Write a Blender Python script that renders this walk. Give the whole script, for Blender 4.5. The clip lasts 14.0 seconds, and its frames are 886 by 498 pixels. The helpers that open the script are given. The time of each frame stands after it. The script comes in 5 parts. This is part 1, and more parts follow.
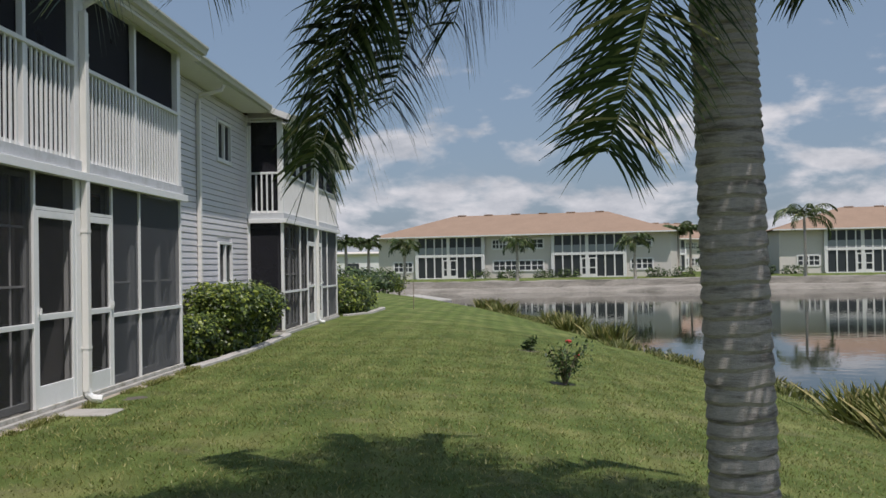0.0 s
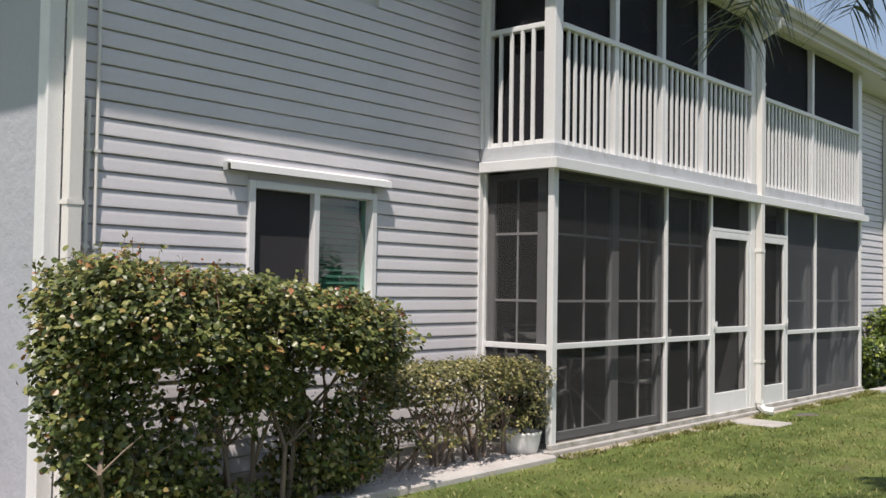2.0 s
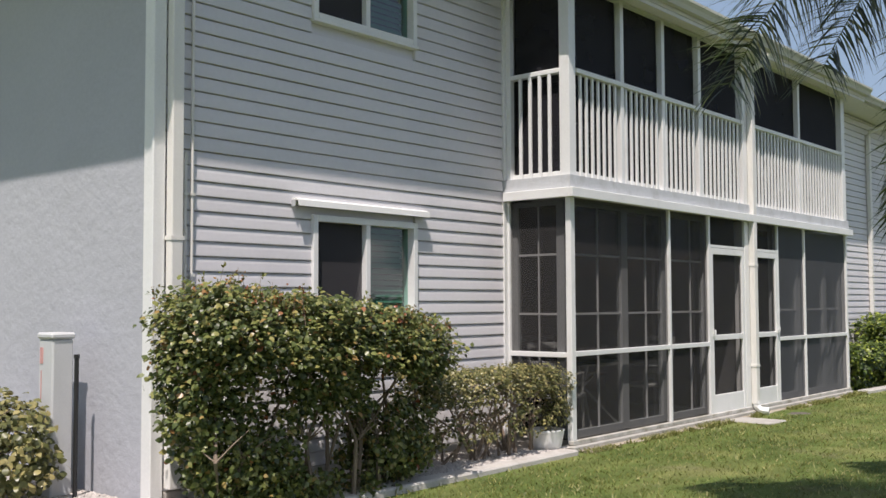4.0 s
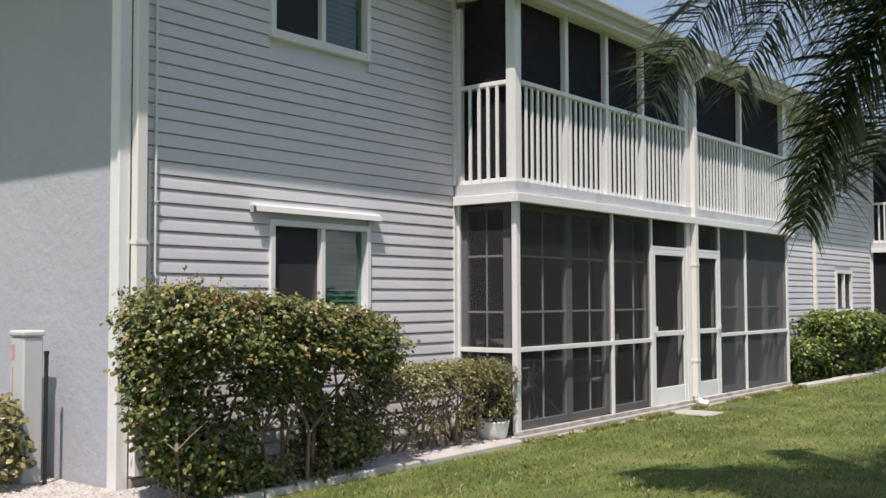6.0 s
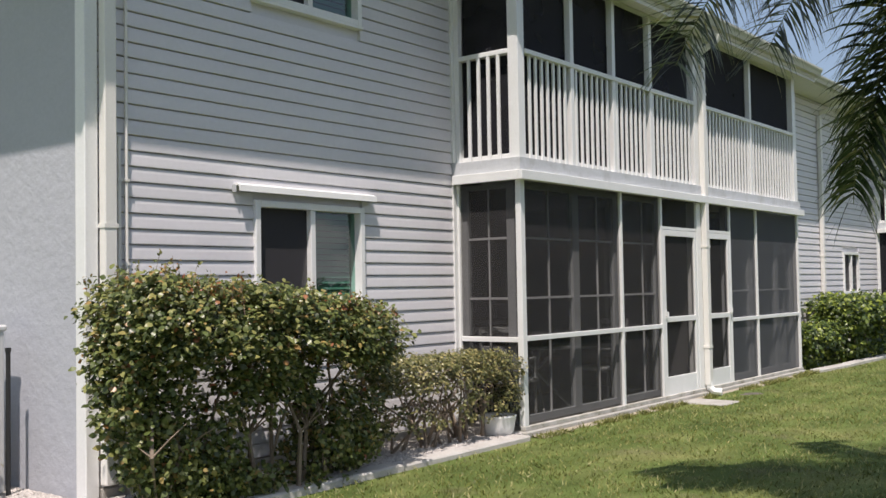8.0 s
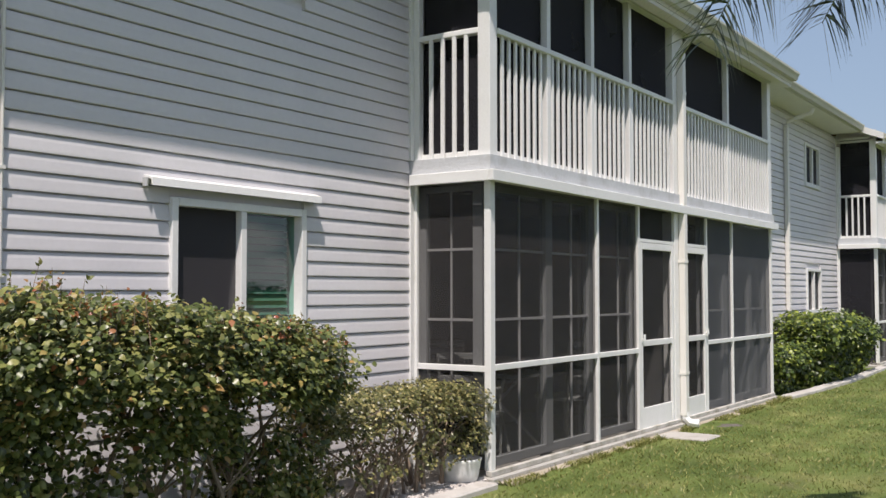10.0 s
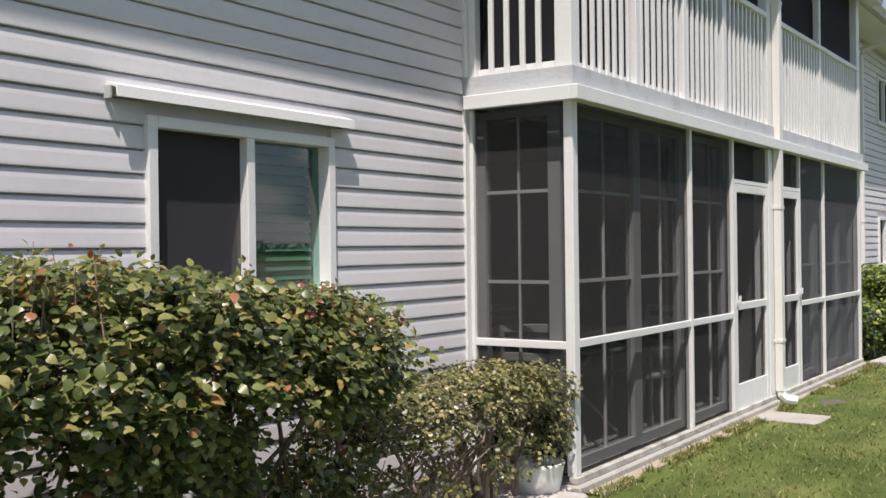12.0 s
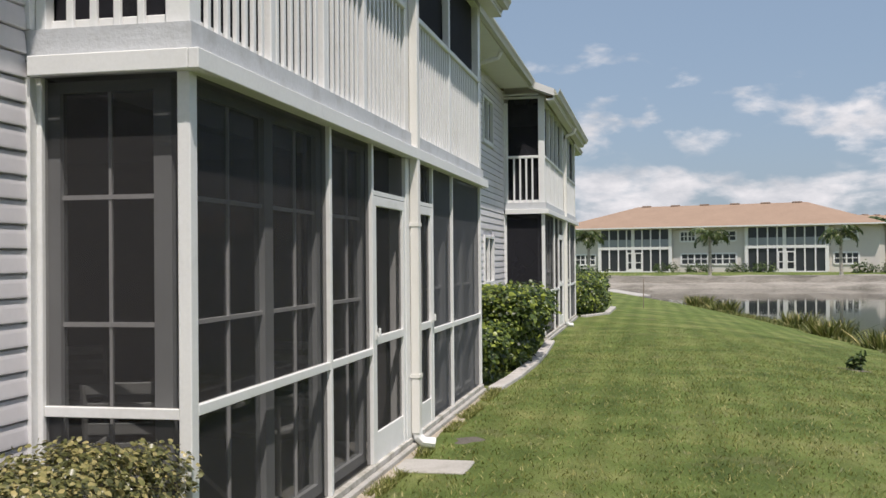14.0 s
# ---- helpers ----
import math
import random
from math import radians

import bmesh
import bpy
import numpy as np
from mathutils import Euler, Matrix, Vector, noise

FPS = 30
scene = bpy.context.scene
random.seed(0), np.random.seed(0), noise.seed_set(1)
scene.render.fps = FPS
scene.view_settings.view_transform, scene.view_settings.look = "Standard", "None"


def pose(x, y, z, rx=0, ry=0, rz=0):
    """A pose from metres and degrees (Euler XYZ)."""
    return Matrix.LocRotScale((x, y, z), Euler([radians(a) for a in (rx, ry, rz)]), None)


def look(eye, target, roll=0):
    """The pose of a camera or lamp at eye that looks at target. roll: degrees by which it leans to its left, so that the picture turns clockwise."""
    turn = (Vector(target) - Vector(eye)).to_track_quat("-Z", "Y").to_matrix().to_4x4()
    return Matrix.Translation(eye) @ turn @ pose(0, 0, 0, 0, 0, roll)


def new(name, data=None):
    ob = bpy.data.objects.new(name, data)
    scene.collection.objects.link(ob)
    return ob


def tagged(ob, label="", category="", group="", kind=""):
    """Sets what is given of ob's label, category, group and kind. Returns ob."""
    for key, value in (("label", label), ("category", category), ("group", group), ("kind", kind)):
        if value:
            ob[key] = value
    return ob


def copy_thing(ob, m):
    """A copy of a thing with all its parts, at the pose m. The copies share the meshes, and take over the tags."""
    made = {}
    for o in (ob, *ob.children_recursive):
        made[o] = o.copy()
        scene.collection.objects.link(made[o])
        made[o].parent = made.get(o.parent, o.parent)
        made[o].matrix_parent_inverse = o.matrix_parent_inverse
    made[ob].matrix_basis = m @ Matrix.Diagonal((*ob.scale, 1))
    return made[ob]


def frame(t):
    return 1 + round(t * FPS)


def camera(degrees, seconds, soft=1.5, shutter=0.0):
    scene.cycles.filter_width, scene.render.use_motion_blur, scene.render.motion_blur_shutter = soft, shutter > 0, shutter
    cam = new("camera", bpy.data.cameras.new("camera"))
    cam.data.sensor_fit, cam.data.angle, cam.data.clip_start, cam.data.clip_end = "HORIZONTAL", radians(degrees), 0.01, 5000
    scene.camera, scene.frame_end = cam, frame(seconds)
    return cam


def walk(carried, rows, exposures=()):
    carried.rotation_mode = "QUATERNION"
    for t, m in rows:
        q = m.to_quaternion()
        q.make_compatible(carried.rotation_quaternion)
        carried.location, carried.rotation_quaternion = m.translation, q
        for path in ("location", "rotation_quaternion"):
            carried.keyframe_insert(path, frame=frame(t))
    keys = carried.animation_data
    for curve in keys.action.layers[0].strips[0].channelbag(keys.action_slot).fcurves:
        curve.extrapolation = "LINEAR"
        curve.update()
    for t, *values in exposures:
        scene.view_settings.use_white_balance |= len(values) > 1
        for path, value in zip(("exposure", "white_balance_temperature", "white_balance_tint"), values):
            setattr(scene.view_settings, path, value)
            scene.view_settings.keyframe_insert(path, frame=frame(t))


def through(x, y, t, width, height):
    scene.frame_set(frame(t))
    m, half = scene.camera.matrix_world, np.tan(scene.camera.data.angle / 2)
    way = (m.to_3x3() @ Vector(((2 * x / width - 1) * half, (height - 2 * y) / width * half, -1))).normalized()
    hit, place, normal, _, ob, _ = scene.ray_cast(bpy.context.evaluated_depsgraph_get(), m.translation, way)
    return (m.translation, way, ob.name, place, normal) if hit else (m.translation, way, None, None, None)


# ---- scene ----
cam = camera(47.1, 14.0)
PATH = [
    (0, (4.575, -6.95, 1.42), (4.486, -4.952, 1.453), -1.0),
    (0.5, (4.74, -6.885, 1.385), (4.26, -4.945, 1.477), -1.3),
    (1, (4.855, -7.084, 1.386), (4.039, -5.26, 1.459), -1.3),
    (1.5, (4.89, -7.195, 1.398), (3.8, -5.52, 1.484), -0.9),
    (2, (5.018, -7.332, 1.396), (3.721, -5.812, 1.47), 0.9),
    (2.5, (5.135, -7.555, 1.499), (3.797, -6.071, 1.579), 1.0),
    (5, (5.791, -8.776, 1.339), (4.548, -7.212, 1.44), -0.5),
    (5.5, (5.924, -8.78, 1.386), (4.686, -7.21, 1.439), 0.2),
    (6, (6.032, -8.797, 1.432), (4.789, -7.233, 1.529), -0.2),
    (6.5, (6.055, -8.786, 1.395), (4.814, -7.219, 1.458), -0.1),
    (7, (5.937, -8.669, 1.371), (4.671, -7.121, 1.381), 0.1),
    (7.5, (5.688, -8.484, 1.432), (4.472, -6.897, 1.471), -0.6),
    (8, (5.489, -8.263, 1.406), (4.261, -6.686, 1.481), -1.0),
    (10.5, (4.011, -6.844, 1.522), (2.904, -5.18, 1.603), -0.0),
    (11, (3.598, -6.471, 1.373), (2.427, -4.85, 1.438), -2.2),
    (11.5, (3.35, -6.146, 1.457), (2.199, -4.51, 1.477), 1.1),
    (12, (3.003, -5.787, 1.505), (1.868, -4.14, 1.506), -0.7),
    (12.5, (2.607, -5.348, 1.425), (1.411, -3.745, 1.473), -2.2),
    (13, (2.346, -4.956, 1.528), (1.312, -3.244, 1.536), 0.1),
    (13.5, (2.181, -4.626, 1.568), (1.509, -2.743, 1.558), -0.3),
    (14, (2.074, -4.286, 1.58), (1.67, -2.327, 1.599), -0.5),
]
walk(cam, [(t, look(eye, target, roll)) for t, eye, target, roll in PATH],
     [(0.0, -0.44, 6450, 15.5), (0.6, -0.26, 6550, 16.5), (1.0, -0.17, 6650, 17), (1.4, 0.05, 6750, 17.5), (8.0, 0.10, 6750, 17.5), (12.5, 0.14, 6750, 17.5), (14.0, -0.07, 6700, 15.5)])

# ---- light ----
SUN_TO = Vector((0.265, -0.43, 1.0)).normalized()      # towards the sun
world = bpy.data.worlds.new("sky")
scene.world = world
world.use_nodes = True
wn, wl = world.node_tree.nodes, world.node_tree.links
wn.clear()


def node(nodes, kind, **values):
    n = nodes.new(kind)
    for k, v in values.items():
        n.inputs[k.replace("_", " ")].default_value = v
    return n


sky = wn.new("ShaderNodeTexSky")
sky.sky_type, sky.sun_disc = "NISHITA", False
sky.sun_elevation = math.asin(SUN_TO.z)
sky.sun_rotation = math.atan2(SUN_TO.x, SUN_TO.y)
sky.air_density, sky.dust_density, sky.ozone_density = 1.0, 1.6, 1.5
# fair-weather cumulus, denser towards the horizon
coord = wn.new("ShaderNodeTexCoord")
sep = wn.new("ShaderNodeSeparateXYZ")
wl.new(coord.outputs["Generated"], sep.inputs[0])
stretch = wn.new("ShaderNodeMapping")
stretch.inputs["Scale"].default_value = (1.0, 1.0, 2.3)
stretch.inputs["Location"].default_value = (0.35, 0.1, 0.0)
wl.new(coord.outputs["Generated"], stretch.inputs[0])
puff = node(wn, "ShaderNodeTexNoise", Scale=9.0, Detail=7.0, Roughness=0.52, Distortion=0.15)
wl.new(stretch.outputs[0], puff.inputs["Vector"])
low = wn.new("ShaderNodeMapRange")
low.inputs["From Min"].default_value, low.inputs["From Max"].default_value = 0.03, 0.24
low.inputs["To Min"].default_value, low.inputs["To Max"].default_value = 0.38, 0.68
wl.new(sep.outputs["Z"], low.inputs["Value"])
top = wn.new("ShaderNodeMath")
top.operation = "ADD"
top.inputs[1].default_value = 0.13
wl.new(low.outputs[0], top.inputs[0])
cover = wn.new("ShaderNodeMapRange")
cover.interpolation_type = "SMOOTHSTEP"
wl.new(puff.outputs["Fac"], cover.inputs["Value"])
wl.new(low.outputs[0], cover.inputs["From Min"])
wl.new(top.outputs[0], cover.inputs["From Max"])
shade = node(wn, "ShaderNodeTexNoise", Scale=16.0, Detail=5.0, Roughness=0.6)
wl.new(stretch.outputs[0], shade.inputs["Vector"])
cloud = wn.new("ShaderNodeValToRGB")
cloud.color_ramp.elements[0].position, cloud.color_ramp.elements[0].color = 0.3, (6.6, 7.3, 8.0, 1)
cloud.color_ramp.elements[1].position, cloud.color_ramp.elements[1].color = 0.65, (11.5, 11.7, 12.0, 1)
wl.new(shade.outputs["Fac"], cloud.inputs[0])
over = wn.new("ShaderNodeMix")
over.data_type = "RGBA"
wl.new(cover.outputs[0], over.inputs[0])
veil = wn.new("ShaderNodeMix")          # thin even haze
veil.data_type = "RGBA"
veil.inputs[0].default_value = 0.42
veil.inputs[7].default_value = (5.7, 8.1, 10.8, 1)
wl.new(sky.outputs[0], veil.inputs[6])
wl.new(veil.outputs[2], over.inputs[6])
wl.new(cloud.outputs[0], over.inputs[7])
back = node(wn, "ShaderNodeBackground", Strength=0.08)
wl.new(over.outputs[2], back.inputs["Color"])
wl.new(back.outputs[0], wn.new("ShaderNodeOutputWorld").inputs["Surface"])

sun = bpy.data.lights.new("sun", "SUN")
sun.energy, sun.angle, sun.color = 4.6, radians(0.55), (1.0, 0.96, 0.9)
new("sun", sun).matrix_world = look(SUN_TO * 60, (0, 0, 0))

# ---- materials ----


def material(name, color, rough=0.6, metal=0.0, vary=0.12, scale=6.0, fine=60.0, bump=0.0, bump_scale=None, spec=0.5,
             stain=None, stain_scale=1.3, stain_low=0.52, stain_high=0.72, island=0.0, per_object=0.0, colors=None, stretch=None):
    """A surface with grain at two scales, optional stains, relief, and a shift of tone from piece to piece."""
    m = bpy.data.materials.new(name)
    m.use_nodes = True
    n, l = m.node_tree.nodes, m.node_tree.links
    b = n["Principled BSDF"]
    b.inputs["Roughness"].default_value, b.inputs["Metallic"].default_value = rough, metal
    b.inputs["Specular IOR Level"].default_value = spec
    geo = n.new("ShaderNodeNewGeometry")
    at = geo.outputs["Position"]
    if stretch:
        mp = n.new("ShaderNodeMapping")
        mp.inputs["Scale"].default_value = stretch
        l.new(at, mp.inputs[0])
        at = mp.outputs[0]
    big = node(n, "ShaderNodeTexNoise", Scale=scale, Detail=4.0, Roughness=0.6)
    small = node(n, "ShaderNodeTexNoise", Scale=fine, Detail=3.0, Roughness=0.6)
    l.new(at, big.inputs["Vector"])
    l.new(at, small.inputs["Vector"])
    both = n.new("ShaderNodeMath")
    both.operation = "ADD"
    l.new(big.outputs["Fac"], both.inputs[0])
    l.new(small.outputs["Fac"], both.inputs[1])
    value = n.new("ShaderNodeMapRange")
    value.inputs["From Min"].default_value, value.inputs["From Max"].default_value = 0.65, 1.35
    value.inputs["To Min"].default_value, value.inputs["To Max"].default_value = 1 - vary, 1 + vary
    l.new(both.outputs[0], value.inputs["Value"])
    tone = value.outputs[0]
    if island or per_object:
        src = geo.outputs["Random Per Island"] if island else n.new("ShaderNodeObjectInfo").outputs["Random"]
        amount = island or per_object
        r = n.new("ShaderNodeMapRange")
        r.inputs["To Min"].default_value, r.inputs["To Max"].default_value = 1 - amount, 1 + amount
        l.new(src, r.inputs["Value"])
        mul = n.new("ShaderNodeMath")
        mul.operation = "MULTIPLY"
        l.new(tone, mul.inputs[0])
        l.new(r.outputs[0], mul.inputs[1])
        tone = mul.outputs[0]
    if colors:
        ramp = n.new("ShaderNodeValToRGB")
        ramp.color_ramp.interpolation = "LINEAR"
        while len(ramp.color_ramp.elements) < len(colors):
            ramp.color_ramp.elements.new(0.5)
        for e, (pos, c) in zip(ramp.color_ramp.elements, colors):
            e.position, e.color = pos, (*c, 1)
        l.new(geo.outputs["Random Per Island"] if island else big.outputs["Fac"], ramp.inputs[0])
        base = ramp.outputs[0]
    else:
        rgb = n.new("ShaderNodeRGB")
        rgb.outputs[0].default_value = (*color, 1)
        base = rgb.outputs[0]
    if stain:
        sn = node(n, "ShaderNodeTexNoise", Scale=stain_scale, Detail=6.0, Roughness=0.65)
        l.new(at, sn.inputs["Vector"])
        sr = n.new("ShaderNodeMapRange")
        sr.inputs["From Min"].default_value, sr.inputs["From Max"].default_value = stain_low, stain_high
        l.new(sn.outputs["Fac"], sr.inputs["Value"])
        sm = n.new("ShaderNodeMix")
        sm.data_type = "RGBA"
        l.new(sr.outputs[0], sm.inputs[0])
        l.new(base, sm.inputs[6])
        sm.inputs[7].default_value = (*stain, 1)
        base = sm.outputs[2]
    mulc = n.new("ShaderNodeMix")
    mulc.data_type, mulc.blend_type = "RGBA", "MULTIPLY"
    mulc.inputs[0].default_value = 1.0
    l.new(base, mulc.inputs[6])
    l.new(tone, mulc.inputs[7])
    l.new(mulc.outputs[2], b.inputs["Base Color"])
    if bump:
        bt = small
        if bump_scale:
            bt = node(n, "ShaderNodeTexNoise", Scale=bump_scale, Detail=5.0, Roughness=0.65)
            l.new(at, bt.inputs["Vector"])
        bm_ = node(n, "ShaderNodeBump", Strength=1.0, Distance=bump)
        l.new(bt.outputs["Fac"], bm_.inputs["Height"])
        l.new(bm_.outputs[0], b.inputs["Normal"])
    return m


def leaf_material(name, colors, rough=0.35, through=0.25):
    m = material(name, (0.1, 0.2, 0.05), rough, vary=0.15, scale=3.0, fine=40.0, island=0.25, colors=colors)
    n, l = m.node_tree.nodes, m.node_tree.links
    b = n["Principled BSDF"]
    tr = n.new("ShaderNodeBsdfTranslucent")
    l.new(b.inputs["Base Color"].links[0].from_socket, tr.inputs["Color"])
    mix = n.new("ShaderNodeMixShader")
    mix.inputs[0].default_value = through
    l.new(b.outputs[0], mix.inputs[1])
    l.new(tr.outputs[0], mix.inputs[2])
    l.new(mix.outputs[0], n["Material Output"].inputs["Surface"])
    return m


def screen_material(name, color, cover):
    """Insect screen: a share of the light goes through between the threads."""
    m = bpy.data.materials.new(name)
    m.use_nodes = True
    n, l = m.node_tree.nodes, m.node_tree.links
    b = n["Principled BSDF"]
    b.inputs["Base Color"].default_value, b.inputs["Roughness"].default_value = (*color, 1), 0.8
    b.inputs["Specular IOR Level"].default_value = 0.15
    geo = n.new("ShaderNodeNewGeometry")
    dust = node(n, "ShaderNodeTexNoise", Scale=1.7, Detail=5.0)
    l.new(geo.outputs["Position"], dust.inputs["Vector"])
    r = n.new("ShaderNodeMapRange")
    r.inputs["To Min"].default_value, r.inputs["To Max"].default_value = cover - 0.08, cover + 0.08
    l.new(dust.outputs["Fac"], r.inputs["Value"])
    t = n.new("ShaderNodeBsdfTransparent")
    mix = n.new("ShaderNodeMixShader")
    l.new(r.outputs[0], mix.inputs[0])
    l.new(t.outputs[0], mix.inputs[1])
    l.new(b.outputs[0], mix.inputs[2])
    l.new(mix.outputs[0], n["Material Output"].inputs["Surface"])
    return m


def glass_material(name, tint, rough=0.02, base=0.03):
    m = bpy.data.materials.new(name)
    m.use_nodes = True
    n, l = m.node_tree.nodes, m.node_tree.links
    n.remove(n["Principled BSDF"])
    g = node(n, "ShaderNodeBsdfGlossy", Roughness=rough)
    t = n.new("ShaderNodeBsdfTransparent")
    t.inputs[0].default_value = (*tint, 1)
    lw = n.new("ShaderNodeLayerWeight")
    sharp = n.new("ShaderNodeMath")
    sharp.operation = "POWER"
    sharp.inputs[1].default_value = 3.5
    l.new(lw.outputs["Facing"], sharp.inputs[0])
    fr = n.new("ShaderNodeMapRange")
    fr.inputs["To Min"].default_value, fr.inputs["To Max"].default_value = base, 0.9 if base > 0.05 else 0.35
    l.new(sharp.outputs[0], fr.inputs["Value"])
    mix = n.new("ShaderNodeMixShader")
    l.new(fr.outputs[0], mix.inputs[0])
    l.new(t.outputs[0], mix.inputs[1])
    l.new(g.outputs[0], mix.inputs[2])
    l.new(mix.outputs[0], n["Material Output"].inputs["Surface"])
    return m


VINYL = material("vinyl_siding", (0.67, 0.653, 0.667), 0.5, vary=0.04, scale=1.2, fine=25, per_object=0.03, stain=(0.60, 0.585, 0.61), stain_scale=0.8)
WHITE = material("white_paint", (0.80, 0.80, 0.78), 0.45, vary=0.05, scale=3, fine=50, bump=0.0006, stain=(0.66, 0.66, 0.63), stain_scale=2.2, stain_low=0.58, stain_high=0.8)
# Base greyed below WHITE to put the beam's shade in; the stain is dirt.
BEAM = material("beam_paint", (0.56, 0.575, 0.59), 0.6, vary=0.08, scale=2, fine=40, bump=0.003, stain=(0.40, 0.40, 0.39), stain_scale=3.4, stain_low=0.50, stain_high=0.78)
SILL = material("dirty_sill", (0.52, 0.50, 0.46), 0.85, vary=0.12, scale=3, fine=45, bump=0.003, stain=(0.27, 0.25, 0.19), stain_scale=4.5, stain_low=0.46, stain_high=0.66)
SAND = material("pale_sand", (0.42, 0.36, 0.28), 0.95, vary=0.25, scale=9, fine=70, bump=0.006, stain=(0.24, 0.21, 0.14), stain_scale=6)
MUD = material("wet_earth", (0.13, 0.115, 0.095), 0.9, vary=0.3, scale=8, fine=50, bump=0.01)
CREAM = material("cream_metal", (0.77, 0.75, 0.70), 0.4, vary=0.04, scale=3, fine=60)
STUCCO = material("stucco", (0.44, 0.45, 0.485), 0.9, vary=0.05, scale=1.2, fine=30, bump=0.010, bump_scale=9)
SHINGLE = material("roof_shingle", (0.45, 0.30, 0.20), 0.9, vary=0.16, scale=1.3, fine=12, bump=0.01, stain=(0.33, 0.22, 0.15))
SOFFIT = material("soffit", (0.72, 0.71, 0.68), 0.7, vary=0.05)
GUTTER = material("gutter", (0.50, 0.50, 0.40), 0.45, vary=0.08)
CONCRETE = material("concrete", (0.43, 0.41, 0.375), 0.9, vary=0.16, scale=3, fine=45, bump=0.004, stain=(0.30, 0.28, 0.24), stain_scale=2.5)
KERB = material("kerb_concrete", (0.50, 0.475, 0.44), 0.9, vary=0.14, scale=3, fine=45, bump=0.004, stain=(0.36, 0.33, 0.29), stain_scale=2.0)
GREYFRAME = material("grey_vinyl_frame", (0.44, 0.455, 0.46), 0.5, vary=0.05)
MUNTIN = material("muntin", (0.74, 0.74, 0.74), 0.5, vary=0.05)
SCREEN = screen_material("insect_screen", (0.040, 0.039, 0.039), 0.68)
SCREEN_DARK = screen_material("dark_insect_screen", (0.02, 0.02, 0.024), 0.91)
SCREEN_GREY = screen_material("window_screen", (0.05, 0.048, 0.052), 0.90)
# Paler, denser SCREEN for the far bays: sun on the mesh as colour.
SCREEN_HAZY = screen_material("sun_tinted_vinyl_screen", (0.078, 0.082, 0.09), 0.80)
GLASS = glass_material("window_glass", (0.30, 0.60, 0.51), 0.02, 0.12)
GLASS_CLEAR = glass_material("clear_glass", (0.52, 0.54, 0.54), 0.02, 0.05)
# Near-black interiors: the rooms' lack of light is put into the colour.
DARKROOM = material("dimmed_interior", (0.095, 0.092, 0.09), 0.8, vary=0.1)
BLIND = material("blind_slat", (0.15, 0.22, 0.19), 0.5, vary=0.05)
WICKER = material("white_chair_paint", (0.58, 0.57, 0.55), 0.6, vary=0.1)
TABLEWOOD = material("brown_wood", (0.22, 0.12, 0.07), 0.5, vary=0.2)
GRASS = material("lawn", (0.112, 0.157, 0.038), 0.9, vary=0.2, scale=0.9, fine=55, bump=0.03, bump_scale=38, spec=0.15,
                 colors=[(0.3, (0.085, 0.125, 0.032)), (0.5, (0.13, 0.175, 0.047)), (0.68, (0.20, 0.215, 0.075))], stain=(0.21, 0.185, 0.10), stain_scale=1.1, stain_low=0.56, stain_high=0.8)
BLADE = leaf_material("grass_blade", [(0.0, (0.14, 0.16, 0.034)), (0.6, (0.215, 0.235, 0.056)), (1.0, (0.36, 0.33, 0.14))], 0.5, 0.3)
BARK = material("palm_bark", (0.50, 0.45, 0.40), 0.9, vary=0.3, scale=4, fine=50, bump=0.008, bump_scale=40, stain=(0.15, 0.13, 0.115), stain_scale=4.0, stain_low=0.47, stain_high=0.66, stretch=(1, 1, 7))
FROND = leaf_material("palm_leaflet", [(0.0, (0.03, 0.055, 0.017)), (0.55, (0.055, 0.09, 0.026)), (0.88, (0.11, 0.15, 0.045)), (1.0, (0.28, 0.26, 0.10))], 0.4, 0.24)
RACHIS = material("palm_rachis", (0.20, 0.22, 0.08), 0.5, vary=0.15)
HEDGE_LEAF = leaf_material("hedge_leaf", [(0.0, (0.055, 0.078, 0.024)), (0.5, (0.128, 0.165, 0.047)), (0.9, (0.265, 0.26, 0.085)), (0.98, (0.32, 0.21, 0.075)), (1.0, (0.30, 0.10, 0.05))], 0.36, 0.27)
SHOOT_LEAF = leaf_material("new_shoot_leaf", [(0.0, (0.13, 0.17, 0.04)), (0.5, (0.24, 0.22, 0.06)), (0.8, (0.30, 0.15, 0.055)), (1.0, (0.30, 0.085, 0.045))], 0.35, 0.28)
BOX_LEAF = leaf_material("trimmed_leaf", [(0.0, (0.08, 0.092, 0.032)), (0.6, (0.18, 0.18, 0.062)), (1.0, (0.36, 0.30, 0.13))], 0.34, 0.22)
LIME_LEAF = leaf_material("bright_leaf", [(0.0, (0.03, 0.055, 0.012)), (0.55, (0.085, 0.13, 0.024)), (1.0, (0.27, 0.31, 0.05))], 0.4, 0.25)
FAR_LEAF = leaf_material("far_leaf", [(0.0, (0.03, 0.06, 0.02)), (0.6, (0.06, 0.10, 0.03)), (1.0, (0.12, 0.16, 0.05))], 0.5, 0.2)
REED_LEAF = leaf_material("reed_leaf", [(0.0, (0.08, 0.105, 0.022)), (0.6, (0.18, 0.195, 0.05)), (1.0, (0.32, 0.27, 0.11))], 0.5, 0.25)
TWIG = material("twig", (0.24, 0.185, 0.14), 0.9, vary=0.2)
FLOWER = material("red_flower", (0.5, 0.05, 0.04), 0.5)
GRAVEL = material("white_shell_gravel", (0.46, 0.425, 0.395), 0.9, vary=0.18, scale=6, fine=60, island=0.25)
